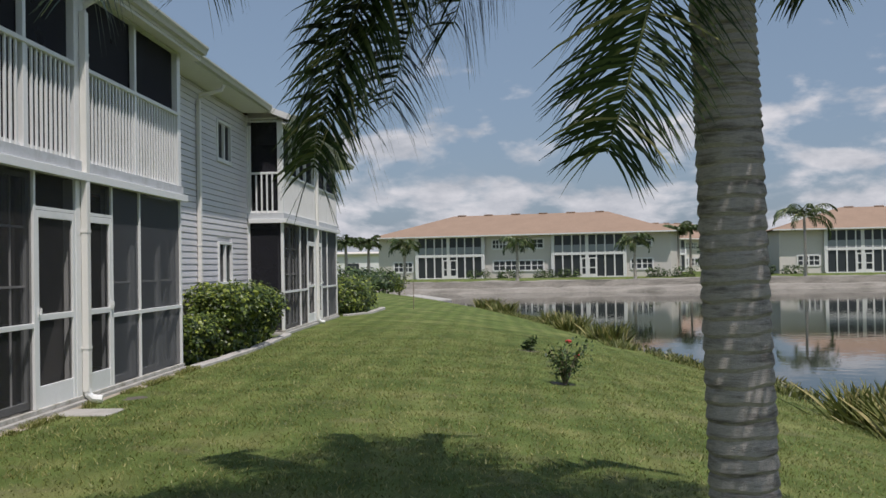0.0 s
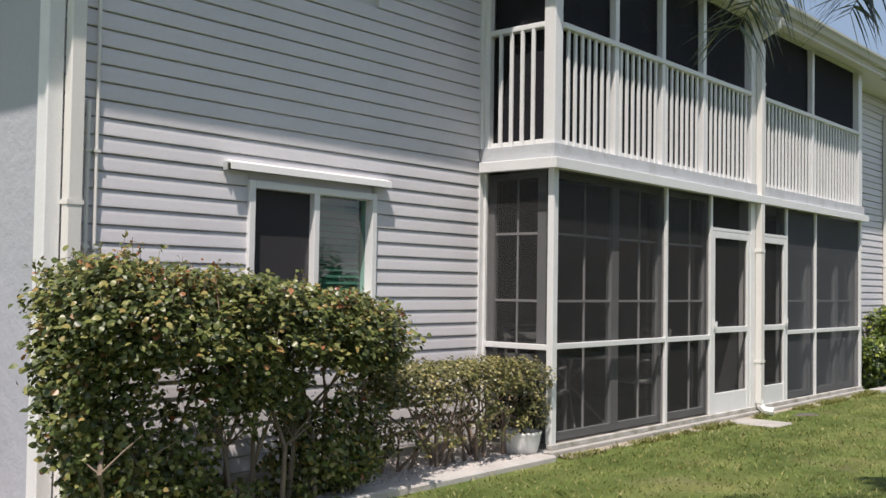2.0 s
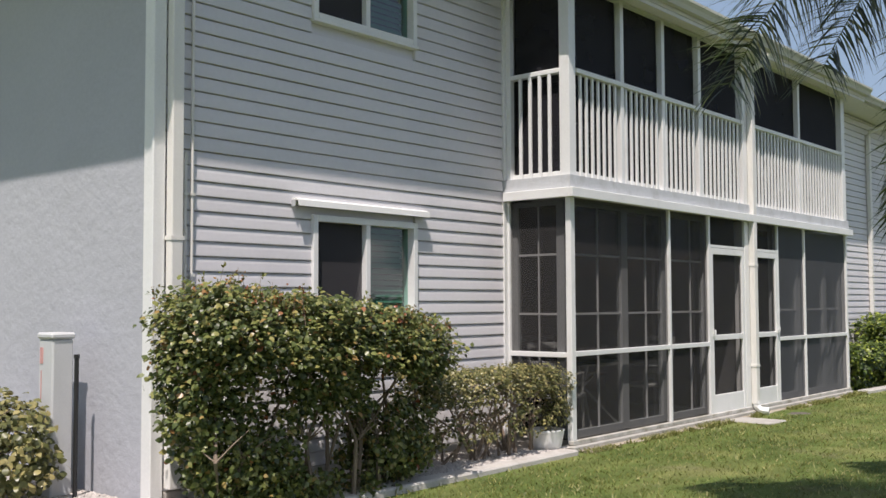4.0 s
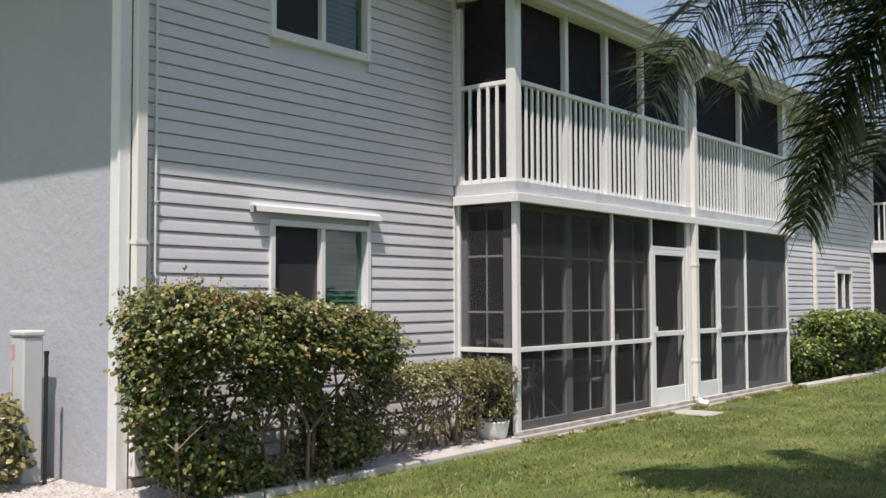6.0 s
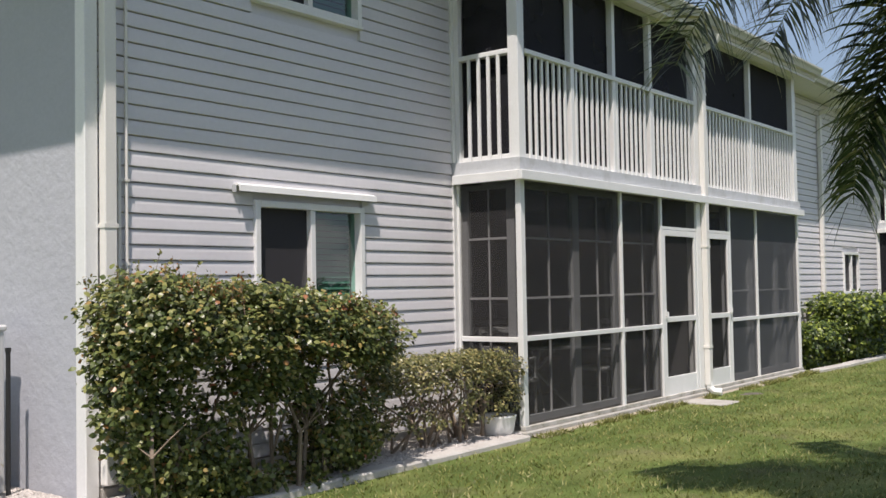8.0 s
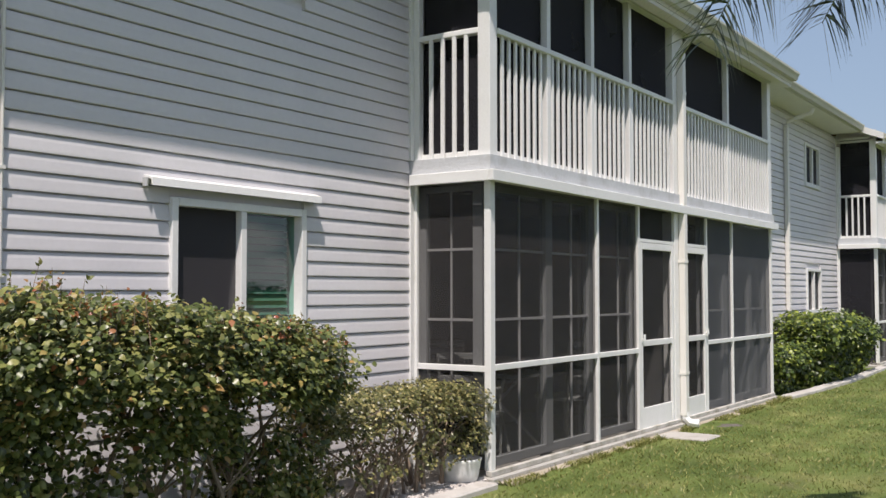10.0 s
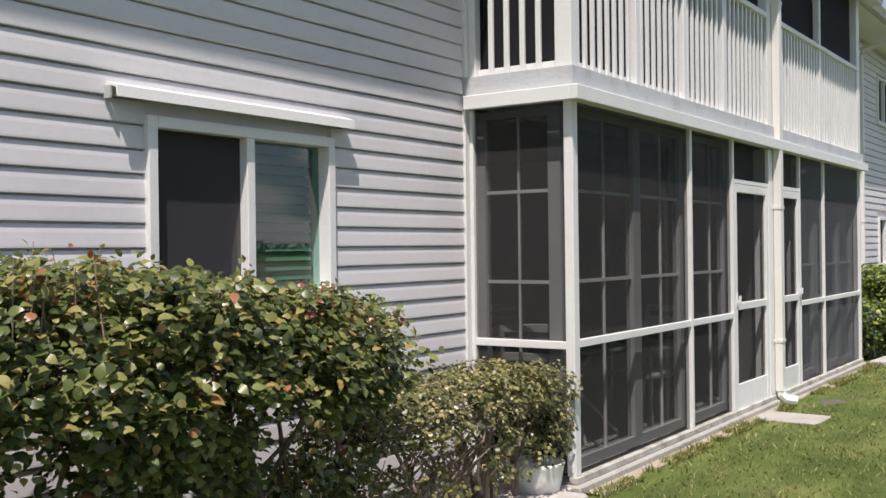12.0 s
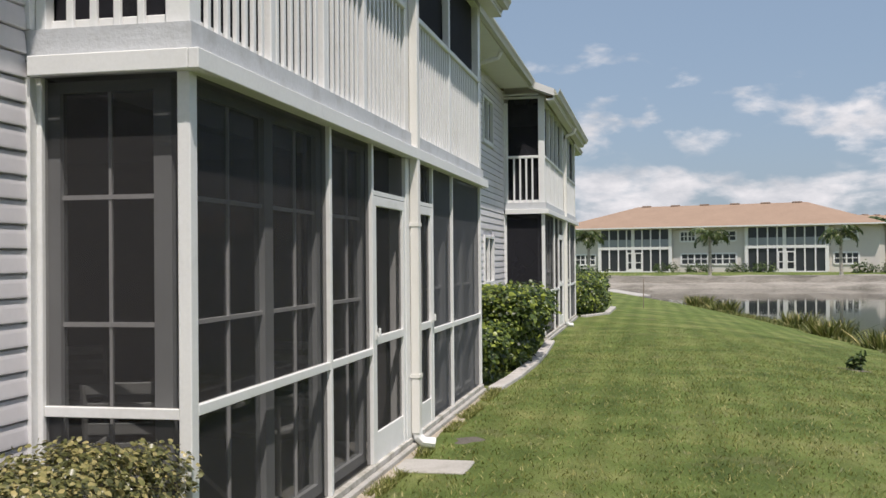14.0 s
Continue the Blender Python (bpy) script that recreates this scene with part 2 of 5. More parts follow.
SOIL = material("mulch_soil", (0.20, 0.17, 0.14), 0.95, vary=0.3, scale=9, fine=60, bump=0.01, stain=(0.42, 0.39, 0.35), stain_scale=7, stain_low=0.5, stain_high=0.6)
BOXPAINT = material("utility_box_paint", (0.55, 0.56, 0.56), 0.5, vary=0.05)
LABEL = material("faded_red_label", (0.62, 0.33, 0.31), 0.6, vary=0.15)
BLACK = material("black_plastic", (0.02, 0.02, 0.02), 0.5)
BANK = material("shell_bank", (0.31, 0.285, 0.245), 0.95, vary=0.30, scale=0.8, fine=10, bump=0.06, stain=(0.15, 0.14, 0.115), stain_scale=0.7, stretch=(0.35, 1, 2.5))
FARWALL = material("far_stucco", (0.70, 0.655, 0.60), 0.9, vary=0.05)
FARTRIM = material("far_trim", (0.80, 0.79, 0.77), 0.6, vary=0.04)
FARDARK = material("far_screen", (0.035, 0.04, 0.045), 0.35, vary=0.1)
WATER = bpy.data.materials.new("lake_water")
WATER.use_nodes = True
_n, _l = WATER.node_tree.nodes, WATER.node_tree.links
_b = _n["Principled BSDF"]
_b.inputs["Base Color"].default_value, _b.inputs["Roughness"].default_value = (0.022, 0.026, 0.02, 1), 0.03
_b.inputs["IOR"].default_value = 1.33
_w = node(_n, "ShaderNodeTexNoise", Scale=1.6, Detail=3.0)
_g = _n.new("ShaderNodeNewGeometry")
_l.new(_g.outputs["Position"], _w.inputs["Vector"])
_u = node(_n, "ShaderNodeBump", Strength=1.0, Distance=0.0028)
_l.new(_w.outputs["Fac"], _u.inputs["Height"])
_l.new(_u.outputs[0], _b.inputs["Normal"])

# mowing leaves faint streaks along the house
_n, _l = GRASS.node_tree.nodes, GRASS.node_tree.links
_p = _n["Principled BSDF"].inputs["Base Color"].links[0].from_socket
_w = node(_n, "ShaderNodeTexWave", Scale=0.62, Distortion=2.2, Detail=2.0)
_w.inputs["Detail Scale"].default_value = 0.35
_g = _n.new("ShaderNodeNewGeometry")
_m = _n.new("ShaderNodeMapping")
_m.inputs["Scale"].default_value = (1.0, 0.12, 1.0)
_l.new(_g.outputs["Position"], _m.inputs[0])
_l.new(_m.outputs[0], _w.inputs["Vector"])
_r = _n.new("ShaderNodeMapRange")
_r.inputs["To Min"].default_value, _r.inputs["To Max"].default_value = 0.90, 1.12
_l.new(_w.outputs["Fac"], _r.inputs["Value"])
_x = _n.new("ShaderNodeMix")
_x.data_type, _x.blend_type = "RGBA", "MULTIPLY"
_x.inputs[0].default_value = 1.0
_l.new(_p, _x.inputs[6])
_l.new(_r.outputs[0], _x.inputs[7])
_l.new(_x.outputs[2], _n["Principled BSDF"].inputs["Base Color"])

# ---- mesh helpers ----


def mesh_object(name, bm, mat, smooth=False):
    me = bpy.data.meshes.new(name)
    bm.normal_update()
    bm.to_mesh(me)
    bm.free()
    if smooth:
        me.shade_smooth()
    for mt in (mat if isinstance(mat, (list, tuple)) else [mat]):
        me.materials.append(mt)
    return new(name, me)


def part(name, bm, mat, parent, label="", smooth=False):
    ob = mesh_object(name, bm, mat, smooth)
    ob.parent = parent
    return tagged(ob, label)


def thing(name, label, category, group="", kind="", at=(0, 0, 0)):
    ob = new(name)
    ob.location = at
    ob.empty_display_size = 0.1
    return tagged(ob, label, category, group, kind)


def raw(name, verts, faces, mat, parent=None, label="", smooth=False):
    me = bpy.data.meshes.new(name)
    me.from_pydata([tuple(v) for v in verts], [], [tuple(q) for q in faces])
    me.update()
    if smooth:
        me.shade_smooth()
    me.materials.append(mat)
    ob = new(name, me)
    ob.parent = parent
    return tagged(ob, label)


def add_box(bm, x0, x1, y0, y1, z0, z1, bevel=0.0):
    vs = [bm.verts.new(p) for p in ((x0, y0, z0), (x1, y0, z0), (x1, y1, z0), (x0, y1, z0), (x0, y0, z1), (x1, y0, z1), (x1, y1, z1), (x0, y1, z1))]
    fs = [bm.faces.new([vs[i] for i in q]) for q in ((3, 2, 1, 0), (4, 5, 6, 7), (0, 1, 5, 4), (1, 2, 6, 5), (2, 3, 7, 6), (3, 0, 4, 7))]
    if bevel:
        es = {e for q in fs for e in q.edges}
        bmesh.ops.bevel(bm, geom=list(es), offset=bevel, segments=1, affect="EDGES")
    return bm


def box(x0, x1, y0, y1, z0, z1, bevel=0.0):
    return add_box(bmesh.new(), x0, x1, y0, y1, z0, z1, bevel)


def sheet(x0, x1, y0, y1, z0, z1):
    """One thin layer in the middle of a flat box: stretched mesh or a pane."""
    bm = bmesh.new()
    if x1 - x0 < y1 - y0:
        x = (x0 + x1) / 2
        ring = ((x, y0, z0), (x, y1, z0), (x, y1, z1), (x, y0, z1))
    else:
        y = (y0 + y1) / 2
        ring = ((x0, y, z0), (x1, y, z0), (x1, y, z1), (x0, y, z1))
    bm.faces.new([bm.verts.new(q) for q in ring])
    return bm


def boxes(*rows, bevel=0.0):
    bm = bmesh.new()
    for r in rows:
        add_box(bm, *r, bevel=bevel)
    return bm


def tube(points, radius, sides=8, cap=True):
    """A round bar along points; radius may be a list, one for each point."""
    bm = bmesh.new()
    pts = [Vector(p) for p in points]
    rad = radius if isinstance(radius, (list, tuple)) else [radius] * len(pts)
    rings = []
    for i, p in enumerate(pts):
        d = (pts[min(i + 1, len(pts) - 1)] - pts[max(i - 1, 0)]).normalized()
        a = d.cross(Vector((0, 0, 1)) if abs(d.z) < 0.95 else Vector((1, 0, 0))).normalized()
        b = d.cross(a)
        rings.append([bm.verts.new(p + rad[i] * (math.cos(k * 2 * math.pi / sides) * a + math.sin(k * 2 * math.pi / sides) * b)) for k in range(sides)])
    for r0, r1 in zip(rings, rings[1:]):
        for k in range(sides):
            bm.faces.new((r0[k], r0[(k + 1) % sides], r1[(k + 1) % sides], r1[k]))
    if cap:
        bm.faces.new(rings[0][::-1])
        bm.faces.new(rings[-1])
    return bm


def spun(profile, sides=20, at=(0, 0, 0)):
    """A turned shape from (radius, z) pairs."""
    bm = bmesh.new()
    rings = [[bm.verts.new((at[0] + r * math.cos(k * 2 * math.pi / sides), at[1] + r * math.sin(k * 2 * math.pi / sides), at[2] + z)) for k in range(sides)] for r, z in profile]
    for r0, r1 in zip(rings, rings[1:]):
        for k in range(sides):
            bm.faces.new((r0[k], r0[(k + 1) % sides], r1[(k + 1) % sides], r1[k]))
    bm.faces.new(rings[0][::-1])
    bm.faces.new(rings[-1])
    return bm

# ---- ground and lake ----
WATER_Z = -1.15
SHORE_Y = [-40, 3, 8.9, 13, 19, 35, 50, 59, 66, 72, 84]
SHORE_X = [12.2, 11.35, 10.85, 10.5, 9.7, 7.8, 5.1, 3.1, 0.9, -3.4, -8.0]


def ground_z(x, y):
    """Height of the ground: a level lawn that falls to the lake, and the land beyond it."""
    d = np.interp(y, SHORE_Y, SHORE_X) - x
    near = np.where(d > 0, -0.06 - 1.15 * np.clip(1 - d / 8.5, 0, 1) ** 1.6, np.maximum(-1.21 + 0.35 * d, -3.2))
    far = np.interp(y, [80, 83.4, 84.6, 85.0, 104, 400], [-3.2, -3.0, -1.9, -1.1, -0.12, 0.0])
    side = np.interp(x, [60, 90], [0, 1])
    z = np.where(y > 84, far, np.where((y > 78) & (d < 0), np.minimum(near, far), near))
    return z * (1 - side) + np.maximum(z, -0.8) * side


def axis(*spans):
    return np.unique(np.concatenate([np.arange(a, b, s) for a, b, s in spans]))


gx = axis((-3000, -200, 400), (-200, -20, 20), (-20, -6, 2), (-6, 16, 0.4), (16, 60, 3), (60, 200, 15), (200, 3001, 400))
gy = axis((-3000, -200, 400), (-200, -20, 20), (-20, -8, 1), (-8, 30, 0.4), (30, 82, 1.5), (82, 87, 0.4), (87, 130, 3), (130, 300, 20), (300, 3001, 400))
X, Y = np.meshgrid(gx, gy, indexing="ij")
Z = ground_z(X, Y)
rough = np.random.RandomState(3).normal(0, 0.008, Z.shape) * 0.5 * ((np.abs(X) < 16) & (Y > -9) & (Y < 30) & (X > 0.9))
nx, ny = len(gx), len(gy)
idx = np.arange(nx * ny).reshape(nx, ny)
ground = raw("ground", np.stack([X, Y, Z + rough], -1).reshape(-1, 3), np.stack([idx[:-1, :-1], idx[1:, :-1], idx[1:, 1:], idx[:-1, 1:]], -1).reshape(-1, 4), GRASS, smooth=True)
tagged(ground, "mown green lawn sloping down to the lake", "lawn", kind="structure")
water = raw("water", [(-12, -60, WATER_Z), (160, -60, WATER_Z), (160, 84.4, WATER_Z), (-12, 84.4, WATER_Z)], [(0, 1, 2, 3)], WATER)
tagged(water, "still dark lake mirroring the houses on its far shore", "lake", kind="structure")

# ---- the near house ----
WALL, END, PERIOD, LONG = -0.77, -4.24, 15.5, 7.98
FAR_END = PERIOD + LONG - END
BACK = -11.5
LAP = 0.113
PITCH = 0.4


def roof_z(x):
    return 4.90 - PITCH * x


def wall_with_openings(name, y0, y1, openings, label):
    """A wall of the east front with through openings (y0, y1, z0, z1) and lapped siding boards as pieces."""
    bm = bmesh.new()
    xa, xb = WALL - 0.2, WALL - 0.03
    cuts = sorted(openings)
    for a, b in zip([y0] + [o[1] for o in cuts], [o[0] for o in cuts] + [y1]):
        if b - a > 0.001 and a not in [o[0] for o in cuts]:
            add_box(bm, xa, xb, a, b, -0.3, 4.86)
    spans = sorted({(o[0], o[1]) for o in openings})
    for a, b in spans:
        zs = sorted((o[2], o[3]) for o in openings if (o[0], o[1]) == (a, b))
        low = -0.3
        for z0, z1 in zs:
            add_box(bm, xa, xb, a, b, low, z0)
            low = z1
        add_box(bm, xa, xb, a, b, low, 4.86)
    wall = mesh_object(name, bm, VINYL)
    return tagged(wall, label, "wall", kind="structure")


def siding(wall, y0, y1, openings):
    """Lapped boards: each one leans out towards its lower edge and ends in a drip lip."""
    shared = {}
    z = 0.060
    while z < 4.84:
        h = min(LAP, 4.85 - z)
        runs = [(y0, y1)]
        for a, b, c, d in openings:
            if z + h > c - 0.02 and z < d + 0.02:
                runs = [q for s, e in runs for q in ((s, min(e, a)), (max(s, b), e)) if q[1] - q[0] > 0.02]
        for s, e in runs:
            key = (round(s, 3), round(e, 3), round(h, 3))
            if key not in shared:
                prof = [(-0.03, 0.0), (-0.001, 0.0), (0.007, 0.004), (0.007, 0.013), (0.002, h * 0.6), (-0.004, h - 0.009), (-0.024, h - 0.007), (-0.025, h + 0.001), (-0.03, h + 0.001)]
                bm = bmesh.new()
                r0 = [bm.verts.new((px, s, pz)) for px, pz in prof]
                r1 = [bm.verts.new((px, e, pz)) for px, pz in prof]
                for i in range(len(prof) - 1):
                    bm.faces.new((r0[i], r0[i + 1], r1[i + 1], r1[i]))
                bm.faces.new(r0[::-1])
                bm.faces.new(r1)
                bm.normal_update()
                me = bpy.data.meshes.new("siding_board")
                bmesh.ops.recalc_face_normals(bm, faces=bm.faces)
                bm.to_mesh(me)
                bm.free()
                me.materials.append(VINYL)
                shared[key] = me
            ob = new("siding_board", shared[key])
            ob.parent = wall
            ob.location = (WALL, 0, z)
        z += LAP


WIN_A = [(-2.72, -1.415, 1.245, 2.14), (-2.72, -1.415, 3.80, 4.72)]
WIN_B = [(12.92, 14.0, 1.12, 1.98), (12.92, 14.0, 3.60, 4.42)]
wall_a = wall_with_openings("wall_1", END + 0.204, 0.0, WIN_A, "pale lavender-grey vinyl lap siding in sun and shade")
wall_b = wall_with_openings("wall_2", LONG, PERIOD, WIN_B, "grey vinyl lap siding between two porches")
wall_c = wall_with_openings("wall_3", PERIOD + LONG, FAR_END, [], "grey vinyl lap siding at the far end of the house")
tagged(mesh_object("wall_south", box(BACK, WALL - 0.03, END, END + 0.2, -0.3, 4.86), STUCCO), "rough grey stucco end wall of the house", "wall", kind="structure")
tagged(mesh_object("wall_north", box(BACK, WALL - 0.03, FAR_END - 0.2, FAR_END, -0.3, 4.86), STUCCO), "grey stucco end wall", "wall", kind="structure")
tagged(mesh_object("wall_west", box(BACK - 0.2, BACK, END, FAR_END, -0.3, 4.86), STUCCO), "grey stucco back wall", "wall", kind="structure")
tagged(mesh_object("floor_slab", box(BACK, WALL - 0.21, END + 0.21, FAR_END - 0.21, -0.28, -0.01), CONCRETE), "concrete floor slab of the house", "floor", kind="structure")
tagged(mesh_object("upper_floor", box(BACK, WALL - 0.21, END + 0.21, FAR_END - 0.21, 2.56, 2.74), DARKROOM), "floor between the two storeys", "floor", kind="structure")
# inner walls behind the porches and beside them, coloured dark for dim rooms
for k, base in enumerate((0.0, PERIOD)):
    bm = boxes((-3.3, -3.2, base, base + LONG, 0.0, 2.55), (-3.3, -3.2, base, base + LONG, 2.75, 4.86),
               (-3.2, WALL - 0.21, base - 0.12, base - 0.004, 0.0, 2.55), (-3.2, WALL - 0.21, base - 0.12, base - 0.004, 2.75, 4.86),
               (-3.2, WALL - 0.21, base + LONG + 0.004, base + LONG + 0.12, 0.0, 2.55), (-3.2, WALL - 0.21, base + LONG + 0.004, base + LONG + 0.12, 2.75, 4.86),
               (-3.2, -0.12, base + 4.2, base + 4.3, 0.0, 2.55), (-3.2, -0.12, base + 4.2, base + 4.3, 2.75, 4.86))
    tagged(mesh_object("wall_porch_%d" % (k + 1), bm, DARKROOM), "inner walls behind the screened porch, coloured dark as if unlit", "wall", kind="structure")

# corner trim
tagged(mesh_object("trim_corner", box(WALL - 0.09, WALL + 0.03, END - 0.028, END + 0.078, -0.2, 4.86, 0.006), WHITE), "white corner board", "trim", kind="structure")
tagged(mesh_object("trim_far", box(WALL - 0.1, WALL + 0.02, PERIOD + LONG + 0.02, PERIOD + LONG + 0.1, 0, 4.86), WHITE), "white corner board", "trim", kind="structure")
for yy in (0.0, PERIOD):
    tagged(mesh_object("trim_siding", boxes((WALL - 0.028, WALL + 0.022, yy - 0.06, yy - 0.008, -0.04, 2.44), (WALL - 0.028, WALL + 0.022, yy - 0.06, yy - 0.008, 2.664, 4.86)), WHITE), "white siding end strip", "trim", kind="structure")
for yy in (LONG, PERIOD + LONG):
    tagged(mesh_object("trim_siding", box(WALL - 0.028, WALL + 0.022, yy + 0.008, yy + 0.06 if yy == LONG else yy + 0.015, -0.04, 4.86), WHITE), "white siding end strip", "trim", kind="structure")

# roof: two slopes with hipped ends; the eaves reach out over the porches
EAVE, PORCH_EAVE, OUT = -0.22, 0.26, 1.05
MID = (EAVE + BACK - 0.5) / 2
r_y0, r_y1 = END - OUT, FAR_END + OUT
hip = EAVE - MID
bm = bmesh.new()
p = lambda x, y, z: bm.verts.new((x, y, z))
ze, zr = roof_z(EAVE), roof_z(MID)
for dz in (0.0, -0.09):
    a, b, c, d = p(EAVE, r_y0, ze + dz), p(EAVE, r_y1, ze + dz), p(2 * MID - EAVE, r_y1, ze + dz), p(2 * MID - EAVE, r_y0, ze + dz)
    e, f_ = p(MID, r_y0 + hip, zr + dz), p(MID, r_y1 - hip, zr + dz)
    for q in ((a, b, f_, e), (b, c, f_), (c, d, e, f_), (d, a, e)):
        bm.faces.new(q if dz == 0 else q[::-1])
tagged(mesh_object("roof", bm, SHINGLE), "tan shingle hip roof", "roof", kind="structure")
tagged(mesh_object("ceiling", box(2 * MID - EAVE + 0.02, WALL - 0.21, r_y0 + 0.3, r_y1 - 0.3, 4.87, 4.90), SOFFIT), "white ceiling over the upper storey", "ceiling", kind="structure")
bm = boxes((WALL - 0.2, EAVE - 0.004, r_y0 + 0.02, -0.30, 4.865, 4.895), (WALL - 0.2, EAVE - 0.004, LONG + 0.30, PERIOD - 0.30, 4.865, 4.895),
           (WALL - 0.2, EAVE - 0.004, PERIOD + LONG + 0.30, r_y1 - 0.02, 4.865, 4.895), (BACK - 0.4, WALL - 0.204, r_y0 + 0.02, END + 0.28, 4.865, 4.895))
tagged(mesh_object("soffit", bm, SOFFIT), "white boxed soffit under the eave", "soffit", kind="structure")


def gutter(name, x, y0, y1, z):
    """An open K-shaped gutter along y."""
    prof = [(0.0, 0.0), (0.0, -0.12), (0.07, -0.12), (0.085, -0.07), (0.11, -0.03), (0.11, 0.0), (0.10, 0.0), (0.10, -0.03), (0.075, -0.07), (0.065, -0.11), (0.01, -0.11), (0.01, 0.0)]
    bm = bmesh.new()
    r0, r1 = [bm.verts.new((x + a, y0, z + b)) for a, b in prof], [bm.verts.new((x + a, y1, z + b)) for a, b in prof]
    for i in range(len(prof)):
        j = (i + 1) % len(prof)
        bm.faces.new((r0[i], r1[i], r1[j], r0[j]))
    bm.faces.new(r0)
    bm.faces.new(r1[::-1])
    bmesh.ops.recalc_face_normals(bm, faces=bm.faces)
    return tagged(mesh_object(name, bm, GUTTER), "weathered olive-white metal gutter along the eave", "gutter")


def sloped(x0, x1, y0, y1, low, high):
    """A board that lies parallel to the roof, between two heights under it."""
    bm = box(x0, x1, y0, y1, low, high)
    for v in bm.verts:
        v.co.z += roof_z(v.co.x)
    return bm


for a, b in ((r_y0, -0.36), (LONG + 0.36, PERIOD - 0.36), (PERIOD + LONG + 0.36, r_y1)):
    gutter("gutter", EAVE + 0.006, a, b, ze + 0.01)
for base in (0.0, PERIOD):
    y0, y1 = base - 0.35, base + LONG + 0.35
    bm = bmesh.new()
    za, zb = roof_z(EAVE - 0.4) + 0.012, roof_z(PORCH_EAVE) + 0.012
    v = [bm.verts.new(q) for q in ((EAVE - 0.4, y0, za), (EAVE - 0.4, y1, za), (PORCH_EAVE, y1, zb), (PORCH_EAVE, y0, zb),
                                   (EAVE - 0.4, y0, za - 0.1), (EAVE - 0.4, y1, za - 0.1), (PORCH_EAVE, y1, zb - 0.1), (PORCH_EAVE, y0, zb - 0.1))]
    for q in ((0, 3, 2, 1), (4, 5, 6, 7), (0, 4, 7, 3), (1, 2, 6, 5), (2, 3, 7, 6), (0, 1, 5, 4)):
        bm.faces.new([v[i] for i in q])
    bmesh.ops.recalc_face_normals(bm, faces=bm.faces)
    tagged(mesh_object("porch_roof", bm, SHINGLE), "tan shingle roof edge over the porch", "roof", kind="structure")
    tagged(mesh_object("soffit", boxes((0.10, PORCH_EAVE - 0.01, y0 + 0.02, y1 - 0.02, 4.60, 4.64), (PORCH_EAVE - 0.03, PORCH_EAVE, y0 + 0.02, y1 - 0.02, 4.645, 4.74)), SOFFIT), "white soffit over the porch", "soffit", kind="structure")
    gutter("gutter", PORCH_EAVE + 0.004, y0, y1, zb + 0.0)
    for ya, yb in ((y0 - 0.022, y0 - 0.002), (y1 + 0.002, y1 + 0.022)):
        bm = bmesh.new()
        prof = [(EAVE - 0.02, roof_z(EAVE - 0.02) - 0.12), (PORCH_EAVE, zb - 0.13), (PORCH_EAVE, zb + 0.004), (EAVE - 0.02, roof_z(EAVE - 0.02) + 0.016)]
        f0, f1 = [bm.verts.new((a, ya, b)) for a, b in prof], [bm.verts.new((a, yb, b)) for a, b in prof]
        bm.faces.new(f0), bm.faces.new(f1[::-1])
        for i in range(4):
            bm.faces.new((f0[i], f1[i], f1[(i + 1) % 4], f0[(i + 1) % 4]))
        bmesh.ops.recalc_face_normals(bm, faces=bm.faces)
        tagged(mesh_object("trim_rake", bm, SOFFIT), "white rake board at the end of the porch roof", "trim", kind="structure")
    for ya, yb in ((y0 + 0.02, base - 0.024), (base + LONG + 0.004, y1 - 0.02)):
        tagged(mesh_object("soffit", sloped(EAVE - 0.02, PORCH_EAVE - 0.04, ya, yb, -0.118, -0.094), SOFFIT), "white boarded soffit at the end of the porch roof", "soffit", kind="structure")
        tagged(mesh_object("gable_panel", box(WALL, 0.03, base + 0.07 if ya < base else base + LONG - 0.09, base + 0.09 if ya < base else base + LONG - 0.07, 4.745, 4.95), SOFFIT), "white panel above the balcony screen", "wall", kind="structure")


